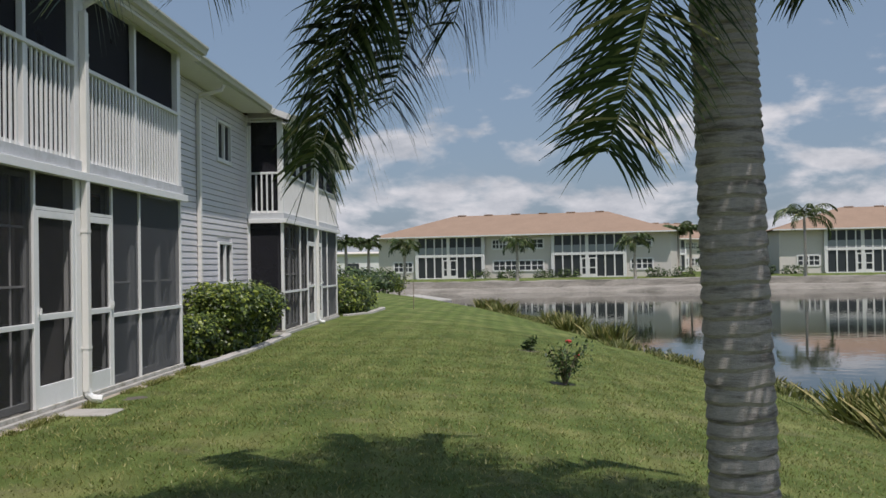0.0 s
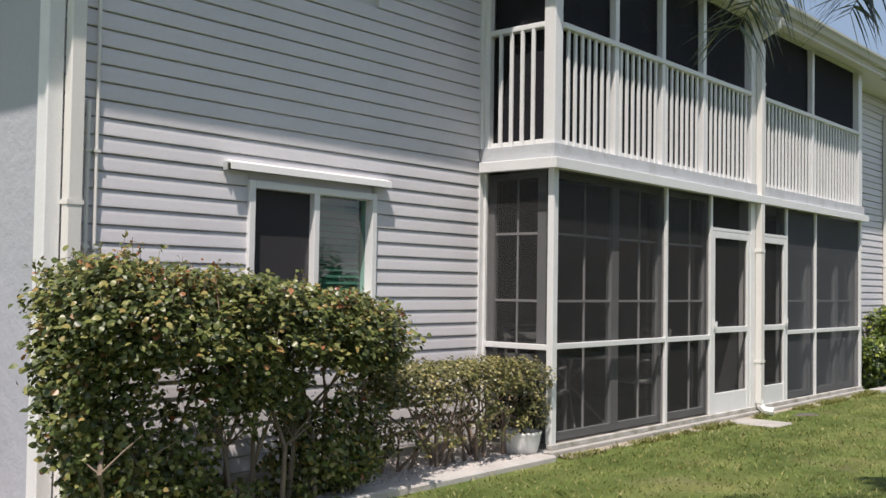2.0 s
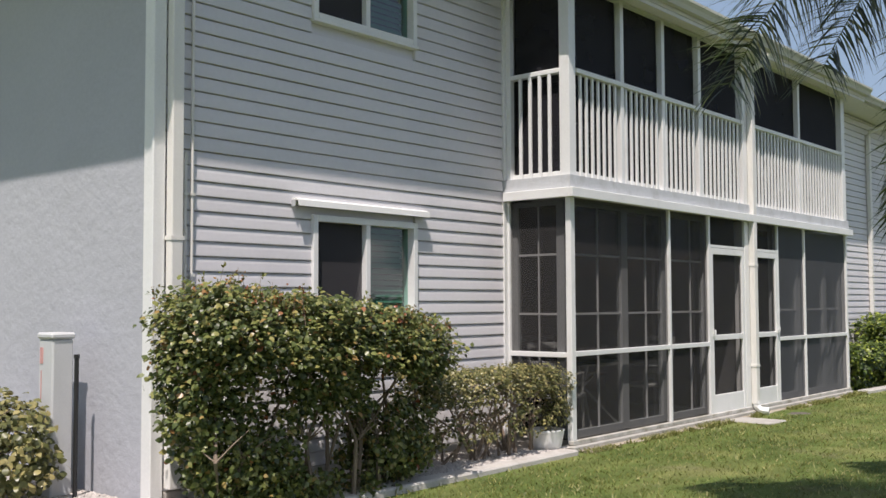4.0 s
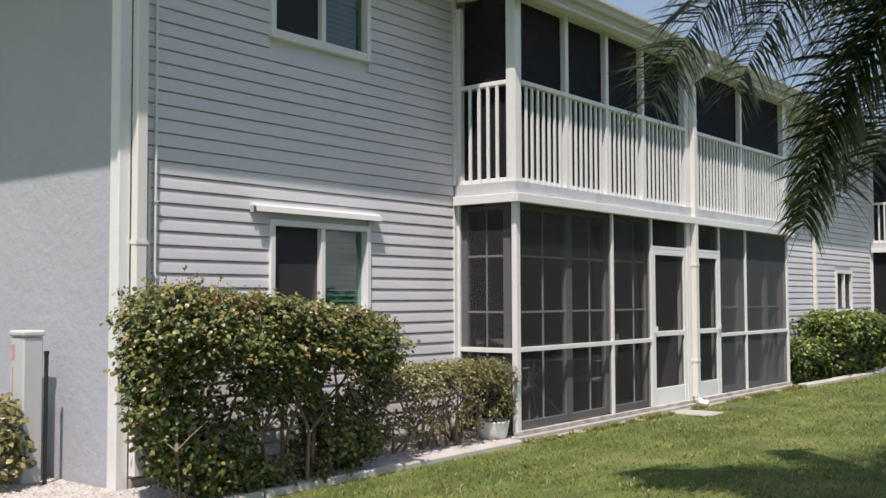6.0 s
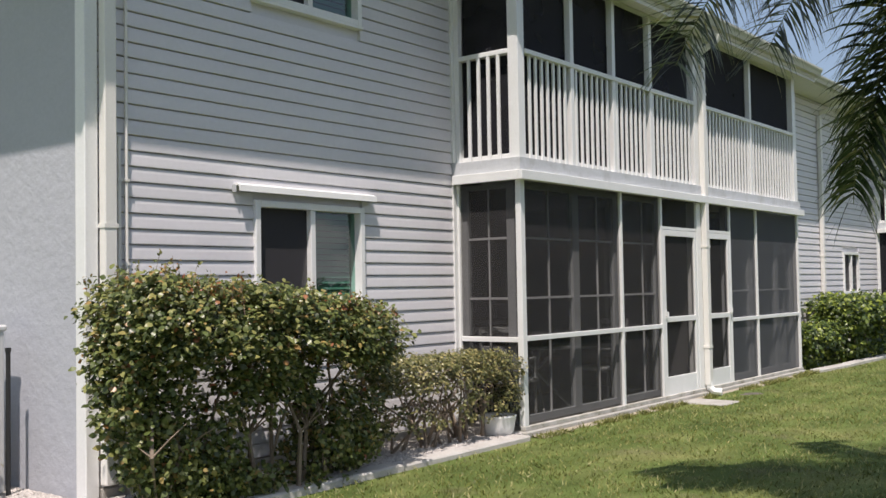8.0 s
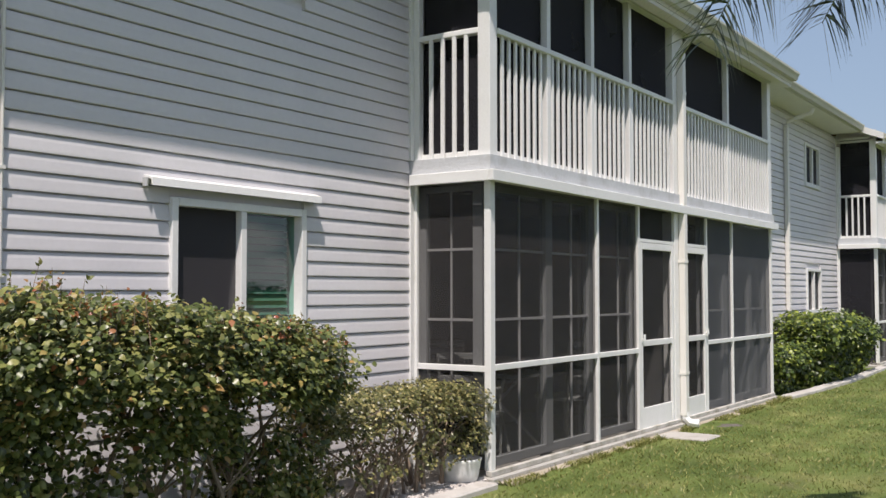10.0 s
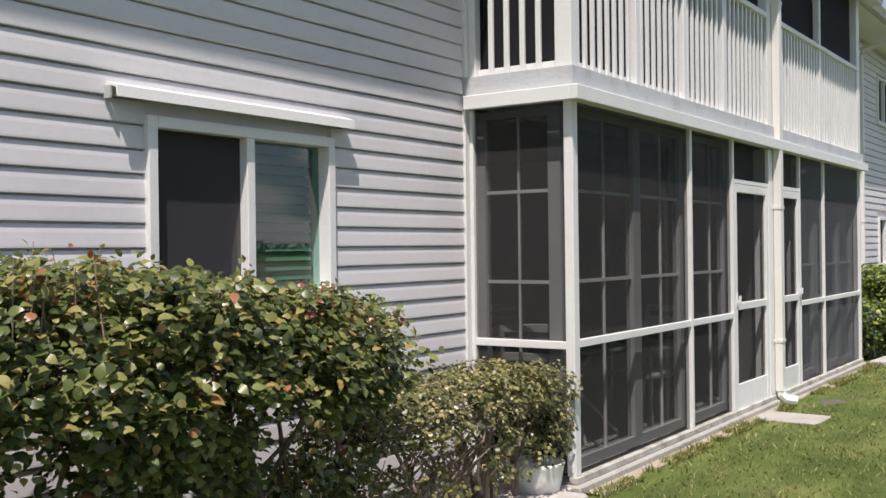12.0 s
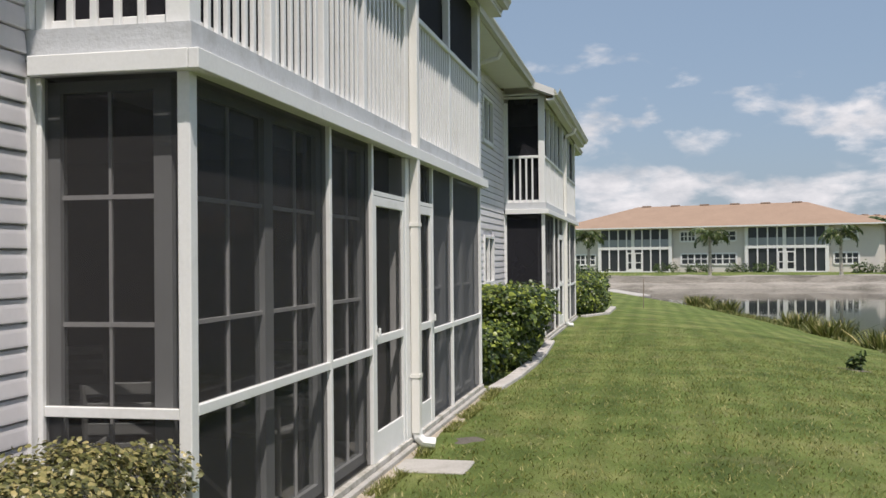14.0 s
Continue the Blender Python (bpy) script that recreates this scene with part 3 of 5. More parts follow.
# windows
def sliding_window(name, y0, y1, z0, z1, blinds, label):
    """A two-light slider: white frame, a screened half and a glazed half with slatted blinds."""
    w = thing(name, label, "window", kind="structure", at=(WALL, y0, z0))
    W, H, t = y1 - y0, z1 - z0, 0.055
    fr = boxes((-0.1, 0.034, 0, t, 0, H), (-0.1, 0.034, W - t, W, 0, H), (-0.1, 0.034, t, W - t, H - t, H), (-0.1, 0.034, t, W - t, 0, t), (-0.1, 0.028, W / 2 - 0.025, W / 2 + 0.03, t, H - t), bevel=0.004)
    frame_ = part("window_frame", fr, WHITE, w)
    part("window_sill", box(-0.08, 0.045, -0.01, W + 0.01, -0.028, -0.002, 0.004), WHITE, w)
    part("screen", sheet(-0.03, -0.026, t, W / 2 - 0.025, t, H - t), SCREEN_GREY, w, "dark insect screen").visible_shadow = False
    part("pane", sheet(-0.06, -0.055, t, W / 2 - 0.025, t, H - t), GLASS_CLEAR, w).visible_shadow = False
    part("pane", sheet(-0.05, -0.045, W / 2 + 0.03, W - t, t, H - t), GLASS, w).visible_shadow = False
    if not blinds:
        part("screen", sheet(-0.03, -0.026, W / 2 + 0.03, W - t, t, H - t), SCREEN_GREY, w, "dark insect screen").visible_shadow = False
    for a, b in (((t, W / 2 - 0.04), (W / 2 + 0.035, W - t)) if blinds == 2 else () if not blinds else ((W / 2 + 0.035, W - t - 0.02),)):
        z = t + 0.02
        while z < H - t - 0.02:
            bm = bmesh.new()
            q = [bm.verts.new(c) for c in ((-0.085, a, z - 0.022), (-0.105, a, z + 0.022), (-0.105, b, z + 0.022), (-0.085, b, z - 0.022))]
            q2 = [bm.verts.new((c.co.x - 0.002, c.co.y, c.co.z + 0.003)) for c in q]
            bm.faces.new(q)
            bm.faces.new(q2[::-1])
            for i in range(4):
                bm.faces.new((q[i], q2[i], q2[(i + 1) % 4], q[(i + 1) % 4]))
            part("slat", bm, BLIND, w)
            z += 0.052
    return w


sliding_window("window_1", *WIN_A[0], 1, "white sliding window with a dark screen and green-tinted blinds")
sliding_window("window_2", *WIN_A[1], 1, "white sliding window of the upper storey")
sliding_window("window_3", *WIN_B[0], 0, "small white-framed window of the ground storey")
sliding_window("window_4", *WIN_B[1], 0, "small white-framed window of the upper storey")
# dark sheets stand in for the dimness of the rooms behind
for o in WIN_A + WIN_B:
    tagged(mesh_object("room_backing", box(WALL - 0.9, WALL - 0.88, o[0] - 0.5, o[1] + 0.5, o[2] - 0.5, min(o[3] + 0.4, 4.8)), DARKROOM), "dark sheet standing for the unlit room behind the window", "wall", kind="structure")

# shutter track over the ground-storey window
hood = thing("shutter_hood", "white metal storm-shutter hood over the window", "window hood", at=(WALL, -2.93, 2.195))
bm = bmesh.new()
prof = [(0.006, 0.07), (0.03, 0.07), (0.085, 0.05), (0.09, 0.0), (0.08, 0.0), (0.075, 0.04), (0.025, 0.055), (0.006, 0.055)]
r0, r1 = [bm.verts.new((a, 0.0, b)) for a, b in prof], [bm.verts.new((a, 1.62, b)) for a, b in prof]
for i in range(len(prof)):
    bm.faces.new((r0[i], r1[i], r1[(i + 1) % len(prof)], r0[(i + 1) % len(prof)]))
bm.faces.new(r0), bm.faces.new(r1[::-1])
bmesh.ops.recalc_face_normals(bm, faces=bm.faces)
part("cover", bm, WHITE, hood)
part("end_cap", box(0.006, 0.05, -0.012, -0.002, -0.005, 0.05), GREYFRAME, hood, "grey end cap")
part("end_cap", box(0.006, 0.08, 1.622, 1.632, 0.0, 0.05), WHITE, hood)
part("track", box(0.006, 0.02, 0.02, 1.60, 0.02, 0.05), GREYFRAME, hood)

# ---- porches ----
POSTS_UP = (0.03, 1.03, 1.95, 2.87, 6.05, 7.90)


def balusters(parent, along, start, stop, fixed, z0, z1, skip=()):
    """Square pickets between two rails, along y or x."""
    n = max(1, round((stop - start) / 0.112))
    me = None
    for i in range(1, n):
        c = start + (stop - start) * i / n
        if any(abs(c - s) < 0.07 for s in skip):
            continue
        if me is None:
            ob = part("baluster", box(-0.018, 0.006, -0.018, 0.018, z0, z1, 0.003) if along == "y" else box(-0.018, 0.018, -0.018, 0.006, z0, z1, 0.003), WHITE, parent)
            me = ob.data
        else:
            ob = new("baluster", me)
            ob.parent = parent
        ob.location = (fixed, c, 0) if along == "y" else (c, fixed, 0)


def screen_door(at_y, width, hinge_right, parent_group):
    d = thing("screen_door", "white aluminium screen door with a solid kick plate, closed", "screen door", parent_group, at=(0.0, at_y, 0.03))
    w, h, t = width, 2.03, 0.065
    part("door_frame", boxes((-0.02, 0.022, 0, t, 0, h), (-0.02, 0.022, w - t, w, 0, h), (-0.02, 0.022, t, w - t, h - 0.075, h), (-0.02, 0.022, t, w - t, 0.90, 0.965), bevel=0.004), WHITE, d)
    part("kick_plate", box(-0.012, 0.014, t, w - t, 0.0, 0.235, 0.004), WHITE, d)
    part("screen", sheet(-0.004, 0.0, t, w - t, 0.235, 0.90), SCREEN, d).visible_shadow = False
    part("screen", sheet(-0.004, 0.0, t, w - t, 0.965, h - 0.075), SCREEN, d).visible_shadow = False
    y = w - 0.035 if hinge_right else 0.035
    hd = part("handle", boxes((0.022, 0.03, y - 0.016, y + 0.016, 0.94, 1.05), (0.03, 0.055, y - 0.01, y + 0.01, 0.975, 0.995), (0.045, 0.06, y - 0.014, y + 0.014, 0.965, 1.03), bevel=0.003), WHITE, d)
    return d


def porch_window(y0, y1, mullions, muntins, rows, x=-0.10, group="vinyl porch windows"):
    """Grey vinyl sashes standing just behind the screen."""
    w = thing("porch_window", "grey vinyl porch window with thin glazing bars behind the screen", "window", group, at=(x, y0, 0.05))
    W, H = y1 - y0, 2.38
    part("sash", boxes((-0.03, 0.03, 0, 0.09, 0, H), (-0.03, 0.03, W - 0.09, W, 0, H), (-0.03, 0.03, 0.09, W - 0.09, 0, 0.07), (-0.03, 0.03, 0.09, W - 0.09, H - 0.05, H)), GREYFRAME, w)
    for m in mullions:
        part("mullion", box(-0.029, 0.032, m - y0 - 0.065, m - y0 + 0.065, 0.07, H - 0.05), GREYFRAME, w)
    for m in muntins:
        part("muntin", box(-0.008, 0.012, m - y0 - 0.007, m - y0 + 0.007, 0.07, H - 0.05), MUNTIN, w)
    edges = [0.09] + [q for m in mullions for q in (m - y0 - 0.065, m - y0 + 0.065)] + [W - 0.09]
    for a, b in zip(edges[::2], edges[1::2]):
        for z in rows:
            part("glazing_bar", box(-0.012, 0.018, a, b, z - 0.05 - 0.011, z - 0.05 + 0.011), MUNTIN, w)
        part("pane", sheet(-0.003, 0.0, a, b, 0.07, H - 0.05), GLASS_CLEAR, w).visible_shadow = False
    return w


def porch(base, k):
    """A two-storey screened porch for two flats."""
    B = lambda *r: tuple(r[:2]) + (r[2] + base, r[3] + base) + tuple(r[4:])
    grp = "parts of the screened porches"
    tagged(mesh_object("porch_floor_%d" % k, boxes(B(-3.2, 0.075, -0.05, LONG, -0.28, 0.0), bevel=0.012), CONCRETE), "pale concrete porch slab edge", "floor", kind="structure")
    tagged(mesh_object("baseboard_%d" % k, box(-0.02, 0.04, base - 0.02, base + LONG, 0.002, 0.045, 0.004), SILL), "dirty white sill strip along the slab", "trim", kind="structure")
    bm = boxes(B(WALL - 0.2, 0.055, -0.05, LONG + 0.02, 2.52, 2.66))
    tagged(mesh_object("beam_%d" % k, bm, BEAM), "weathered white beam between the storeys, greyed for shade", "beam", kind="structure")
    bm = boxes(B(0.06, 0.112, -0.10, LONG + 0.05, 2.437, 2.53), B(WALL + 0.03, 0.058, -0.10, -0.055, 2.437, 2.53), B(-0.05, 0.058, -0.05, LONG + 0.05, 2.446, 2.516), bevel=0.004)
    tagged(mesh_object("trim_beam_%d" % k, bm, WHITE), "white drip strip under the beam", "trim", kind="structure")
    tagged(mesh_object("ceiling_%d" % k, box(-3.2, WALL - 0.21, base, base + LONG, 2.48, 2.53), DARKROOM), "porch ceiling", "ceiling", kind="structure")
    # ground-storey screen wall
    s = thing("screen_wall", "white aluminium screen wall of the ground-storey porch", "screen wall", grp, at=(0, base, 0))
    me_post = ((-0.042, 0.022, 0.0, 0.075), (-0.03, 0.025, 2.03, 2.075), (-0.03, 0.025, 3.045, 3.095), (-0.03, 0.025, 5.165, 5.205), (-0.03, 0.025, 6.155, 6.19), (-0.06, 0.025, 7.91, 7.97))
    for a, b, c, d in me_post:
        part("post", box(a, b, c, d, 0.045, 2.446, 0.004), WHITE, s)
    part("post", box(WALL - 0.028, WALL + 0.045, -0.006, 0.05, 0.0, 2.446, 0.004), WHITE, s)
    for c, d in ((0.075, 2.03), (2.075, 3.045), (5.205, 6.155), (6.19, 7.91)):
        part("rail", box(-0.02, 0.022, c, d, 0.865, 0.915, 0.003), WHITE, s)
        # bays past 5 m take the mesh with sunlight in its colour
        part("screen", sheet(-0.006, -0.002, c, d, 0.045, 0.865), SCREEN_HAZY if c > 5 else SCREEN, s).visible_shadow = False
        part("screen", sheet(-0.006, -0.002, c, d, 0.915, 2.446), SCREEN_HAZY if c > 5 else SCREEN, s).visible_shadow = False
    part("rail", box(WALL + 0.045, -0.042, 0.005, 0.045, 0.855, 0.905, 0.003), WHITE, s)
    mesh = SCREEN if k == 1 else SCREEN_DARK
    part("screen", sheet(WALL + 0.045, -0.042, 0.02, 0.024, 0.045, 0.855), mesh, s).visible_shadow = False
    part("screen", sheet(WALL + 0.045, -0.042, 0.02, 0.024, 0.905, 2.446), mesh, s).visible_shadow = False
    for c, d in ((3.095, 4.08), (4.42, 5.165)):
        part("transom_screen", sheet(-0.006, -0.002, c, d, 2.10, 2.446), SCREEN, s).visible_shadow = False
        part("rail", box(-0.02, 0.022, c, d, 2.065, 2.10), WHITE, s)
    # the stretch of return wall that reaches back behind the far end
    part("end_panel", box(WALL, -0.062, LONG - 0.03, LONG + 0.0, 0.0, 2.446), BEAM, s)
    # middle column
    tagged(mesh_object("column", boxes(B(-0.12, 0.03, 4.085, 4.415, 0.0, 2.44), B(-0.12, 0.03, 4.085, 4.415, 2.664, 4.62), bevel=0.005), WHITE), "white boxed column between the two flats", "column", kind="structure")
    screen_door(base + 3.10, 0.975, False, "screen doors")
    screen_door(base + 4.425, 0.735, True, "screen doors")
    # grey windows behind
    rows = (1.283, 1.884)
    porch_window(base + 0.11, base + 2.12, (base + 1.19,), (base + 0.68, base + 1.69), rows)
    porch_window(base + 2.15, base + 3.16, (), (base + 2.78,), rows)
    porch_window(base + 5.21, base + 6.15, (), (), rows)
    porch_window(base + 6.20, base + 7.90, (base + 7.2,), (), rows)
    # return side: the same sash turned to face south
    if k == 1:
        side = porch_window(0.0, 0.66, (), (0.325,), rows)
        side.matrix_basis = pose(-0.10, base + 0.09, 0.05, 0, 0, 90)
    # upper storey
    top = 3.75 if k == 1 else 3.58
    r = thing("balcony_railing", "white balcony railing with square pickets", "railing", grp, at=(0, base, 0))
    spans = ((0.11, 4.085), (4.415, 7.84))
    for c, d in spans:
        part("top_rail", box(-0.035, 0.045, c, d, top - 0.05, top, 0.006), WHITE, r)
        part("bottom_rail", box(-0.045, -0.012, c, d, 2.662, 2.715, 0.004), WHITE, r)
        balusters(r, "y", c, d, 0.012, 2.662, top - 0.05, POSTS_UP)
    part("top_rail", box(WALL + 0.08, -0.09, -0.02, 0.06, top - 0.05, top, 0.006), WHITE, r)
    part("bottom_rail", box(WALL + 0.08, -0.09, 0.022, 0.055, 2.662, 2.715, 0.004), WHITE, r)
    balusters(r, "x", WALL + 0.08, -0.09, 0.0, 2.662, top - 0.05)
    u = thing("upper_screen_wall", "white screen frame of the balcony with black insect screen", "screen wall", grp, at=(0, base, 0))
    for c in POSTS_UP:
        wide = 0.075 if c in (0.03, 7.90) else 0.035
        part("post", box(-0.09 if wide > 0.05 else -0.04, 0.03, c - wide + (0.03 if c == 0.03 else 0), c + wide, 2.66, 4.62, 0.004), WHITE, u)
    part("post", box(WALL + 0.025, WALL + 0.08, -0.02, 0.05, 2.66, 4.62, 0.004), WHITE, u)
    part("header", box(-0.09, 0.04, -0.02, LONG, 4.62, 4.70, 0.004), WHITE, u)
    part("header", box(WALL + 0.0, -0.09, -0.02, 0.06, 4.76, 4.80, 0.004), WHITE, u)
    edges = [0.11, 1.03, 1.95, 2.87, 4.085], [4.415, 6.05, 7.83]
    for e in edges:
        for c, d in zip(e, e[1:]):
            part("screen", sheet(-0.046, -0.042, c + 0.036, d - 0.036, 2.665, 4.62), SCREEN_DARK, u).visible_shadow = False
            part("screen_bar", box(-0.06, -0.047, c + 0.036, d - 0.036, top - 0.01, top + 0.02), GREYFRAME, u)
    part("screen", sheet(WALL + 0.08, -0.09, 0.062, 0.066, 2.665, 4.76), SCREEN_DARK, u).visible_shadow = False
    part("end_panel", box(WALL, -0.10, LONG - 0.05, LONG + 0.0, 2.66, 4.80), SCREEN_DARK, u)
    tagged(mesh_object("ceiling_upper_%d" % k, box(-3.2, 0.04, base, base + LONG, 4.70, 4.74), SOFFIT), "white balcony ceiling", "ceiling", kind="structure")


porch(0.0, 1)
porch(PERIOD, 2)


# ---- downspouts and pipes ----
def downspout(x, y, top, low, label, foot=True, elbow=True):
    d = thing("downspout", label, "downspout", "downspouts", at=(x, y, 0))
    part("pipe", box(0.0, 0.075, -0.05, 0.05, low + 0.12, top, 0.008), CREAM, d)
    for z in (low + 1.9, low + 0.6, top - 0.5):
        part("strap", box(-0.004, 0.08, -0.056, 0.056, z, z + 0.03), CREAM, d)
    if foot:
        part("foot_elbow", tube([(0.037, 0, low + 0.16), (0.045, 0, low + 0.09), (0.09, 0.015, low + 0.045), (0.19, 0.04, low + 0.032)], [0.046, 0.047, 0.046, 0.048], 8), WHITE, d, "white flared foot elbow")
    if elbow:
        part("top_elbow", tube([(0.037, 0, top - 0.02), (0.06, 0, top + 0.08), (elbow - 0.02, 0, top + 0.18), (elbow + 0.02, 0, top + 0.27)], 0.042, 8), CREAM, d)
    return d


downspout(0.034, 4.25, 4.35, -0.04, "cream metal downspout on the porch column", True, 0.27)
downspout(0.034, PERIOD + 4.25, 4.35, -0.04, "cream metal downspout on the porch column", True, 0.27)
downspout(WALL + 0.032, -4.11, 4.55, -0.04, "white metal downspout beside the corner board", False, 0.5)
downspout(WALL + 0.012, 11.54, 4.55, -0.04, "white metal downspout on grey siding", False, 0.5)
for yy, zz, rr in ((-3.93, 4.84, 0.013), (-3.99, 2.52, 0.014)):
    pp = thing("conduit", "thin cream conduit pipe fixed to the siding", "pipe", "conduits", at=(WALL + 0.025, yy, 0))
    part("pipe", tube([(0, 0, -0.05), (0, 0, zz)], rr, 8), CREAM, pp)
    for z in (0.5, 1.6, 2.2):
        part("clip", box(-0.02, 0.018, -0.02, 0.02, z, z + 0.02), CREAM, pp)

# ---- planting ----
RNG = np.random.RandomState(11)


def unit(v):
    return v / np.maximum(np.linalg.norm(v, axis=-1, keepdims=True), 1e-9)


def leaves(name, at, normal, along, length, width, mat, parent, label="", cup=0.12):
    """Many single leaves: each one six corners round a midrib, folded a little and pointed at the tip."""
    n = len(at)
    along = unit(along - normal * (along * normal).sum(-1, keepdims=True))
    side = np.cross(normal, along)
    L, W = length[:, None], width[:, None]
    rib = lambda a, b, c: at + along * L * a + side * W * b + normal * L * c
    v = np.stack([rib(0, 0, 0), rib(0.22, -0.40, cup * 0.7), rib(0.22, 0.40, cup * 0.7), rib(0.52, -0.5, cup), rib(0.52, 0.5, cup), rib(0.82, -0.28, cup * 0.5), rib(0.82, 0.28, cup * 0.5), rib(1.08, 0, -cup)], 1).reshape(-1, 3)
    tri = np.array([(0, 2, 1), (1, 2, 3), (2, 4, 3), (3, 4, 5), (4, 6, 5), (5, 6, 7)])
    faces = (np.arange(n)[:, None, None] * 8 + tri[None]).reshape(-1, 3)
    me = bpy.data.meshes.new(name)
    me.vertices.add(len(v))
    me.vertices.foreach_set("co", v.astype(np.float32).ravel())
    me.loops.add(faces.size)
    me.loops.foreach_set("vertex_index", faces.astype(np.int32).ravel())
    me.polygons.add(len(faces))
    me.polygons.foreach_set("loop_start", np.arange(0, faces.size, 3, dtype=np.int32))
    me.update(calc_edges=True)
    me.materials.append(mat)
    ob = new(name, me)
    ob.parent = parent
    return tagged(ob, label)


def lumps(q, seed):
    r = np.random.RandomState(seed)
    out = 0
    for k in range(5):
        w = r.normal(0, 3.2, 3)
        out = out + np.sin(q @ w + r.uniform(0, 6.3))
    return out / 5


def hedge(name, label, group, lo, hi, count, leaf, mat, seed, thin=0.0, taper=0.0, rounded=2.6, stems=14, top_slope=0.0, spiky=0.0, shoots=0, inner=0.06, gaps=0.22, open_foot=0.0, bare=0.0):
    """A clipped shrub row between two corners: leaf shells over a frame of twigs, thinner towards the foot."""
    r = np.random.RandomState(seed)
    lo, hi = np.array(lo, float), np.array(hi, float)
    mid, half = (lo + hi) / 2, (hi - lo) / 2
    h = thing(name, label, "hedge", group, at=(mid[0], mid[1], lo[2]))
    pts = []
    while sum(len(p_) for p_ in pts) < count // 6:
        u = r.uniform(-1, 1, (count, 3))
        height = (u[:, 2] + 1) / 2
        waist = 1 - taper * np.clip((0.74 - height) / 0.26, 0, 1)      # the foot stands back under the clipped head
        rad = (np.abs(u / np.stack([waist, waist ** 0, waist ** 0], 1)) ** rounded).sum(1) ** (1 / rounded)
        q = mid + u * half
        edge = 1.0 + (0.05 if rounded > 5 else 0.16) * lumps(q * 1.3, seed) + 0.07 * lumps(q * 4, seed + 1) + r.normal(0, 0.03 + spiky, len(u)) * (u[:, 2] > 0.5)
        depth = edge - rad
        keep = (depth > 0) & (r.uniform(0, 1, len(u)) < np.exp(-np.maximum(depth, 0) * 5.5) + inner)
        holes = lumps(q * [0.4, 2.0, 2.2], seed + 5)
        keep &= r.uniform(0, 1, len(u)) < 1 - thin * np.clip(1.15 - height * 1.25, 0, 1)
        keep &= ~((holes > gaps - (gaps + 0.08 + open_foot) * np.clip(u[:, 1] + 0.1, 0, 1)) & (height < 0.66) & (height > 0.05 + 0.1 * (u[:, 1] < 0)) & (thin > 0.2))
        keep &= ~((u[:, 1] > 0.55 + 1.0 * height + 0.15 * np.sin(q[:, 2] * 9)) & (height < 0.4) & (open_foot > 0))
        keep &= height > bare * (1 + 0.5 * lumps(q * [0.5, 2.4, 0.1], seed + 9))
        q[:, 2] = lo[2] + (q[:, 2] - lo[2]) * (1 + top_slope * u[:, 1])
        pts.append(q[keep][: count // 6])
    at = np.repeat(np.concatenate(pts)[: count // 6], 6, axis=0)
    count = len(at)
    at = at + r.normal(0, leaf * 0.62, at.shape)
    out = unit((at - mid) / half + r.normal(0, 0.25, at.shape))
    normal = unit(out * [0.8, 0.5, 0.9] + [0.2, -0.2, 0.7] + r.normal(0, 0.5, at.shape))
    along = unit(r.normal(0, 0.6, at.shape) + out * 0.6 + [0, 0, 0.15])
    size = leaf * r.uniform(0.65, 1.3, len(at))
    leaves("foliage", at - [mid[0], mid[1], lo[2]], normal, along, size, size * 0.74, mat, h, cup=0.10)
    if shoots:
        s_at = np.stack([r.uniform(-half[0] * 0.8, half[0] * 0.8, shoots), r.uniform(-half[1] * 0.92, half[1] * 0.92, shoots)], 1)
        tops, ups = [], []
        for x, y in s_at:
            z0 = half[2] * 2 * (1 + top_slope * y / half[1]) * 0.93
            tall = abs(r.normal(0, 0.07)) + 0.05
            lean = r.normal(0, 0.25, 2) * tall
            part("shoot", tube([(x, y, z0 - 0.15), (x + lean[0], y + lean[1], z0 + tall)], [0.004, 0.0015], 4), TWIG, h)
            f = r.uniform(-0.4, 1.05, (15, 1))
            tops.append(np.array([[x, y, z0]]) + f * np.array([[lean[0], lean[1], tall]]) + r.normal(0, 0.014, (15, 3)))
        tops = np.concatenate(tops)
        sz = leaf * 0.8 * r.uniform(0.6, 1.2, len(tops))
        leaves("new_growth", tops, unit(r.normal(0, 0.6, tops.shape) + [0.2, -0.2, 0.6]), r.normal(0, 1, tops.shape) + [0, 0, 0.5], sz, sz * 0.6, SHOOT_LEAF, h, "reddish new growth")
    for k in range(stems):
        y = r.uniform(-half[1] * 0.82, half[1] * 0.82)
        x = r.uniform(-half[0] * 0.35, half[0] * 0.35)
        bend = r.normal(0, 0.10, (3, 2))
        H = half[2] * 2
        pt = [(x, y, -0.03), (x + bend[0, 0], y + bend[0, 1], H * 0.3), (x + bend[1, 0] * 1.6, y + bend[1, 1] * 1.6, H * 0.6), (x + bend[2, 0] * 2, y + bend[2, 1] * 2, H * 0.9)]
        part("stem", tube(pt, [0.020, 0.015, 0.009, 0.003], 5), TWIG, h)
        for j in range(3):
            a = Vector(pt[1 + j % 2])
            b = a + Vector((r.uniform(-0.2, 0.2), r.uniform(-0.2, 0.2), r.uniform(0.12, 0.25)))
            part("twig", tube([a, (a + b) / 2 + Vector((0.02, 0, 0.02)), b], [0.007, 0.005, 0.002], 4), TWIG, h)
    return h


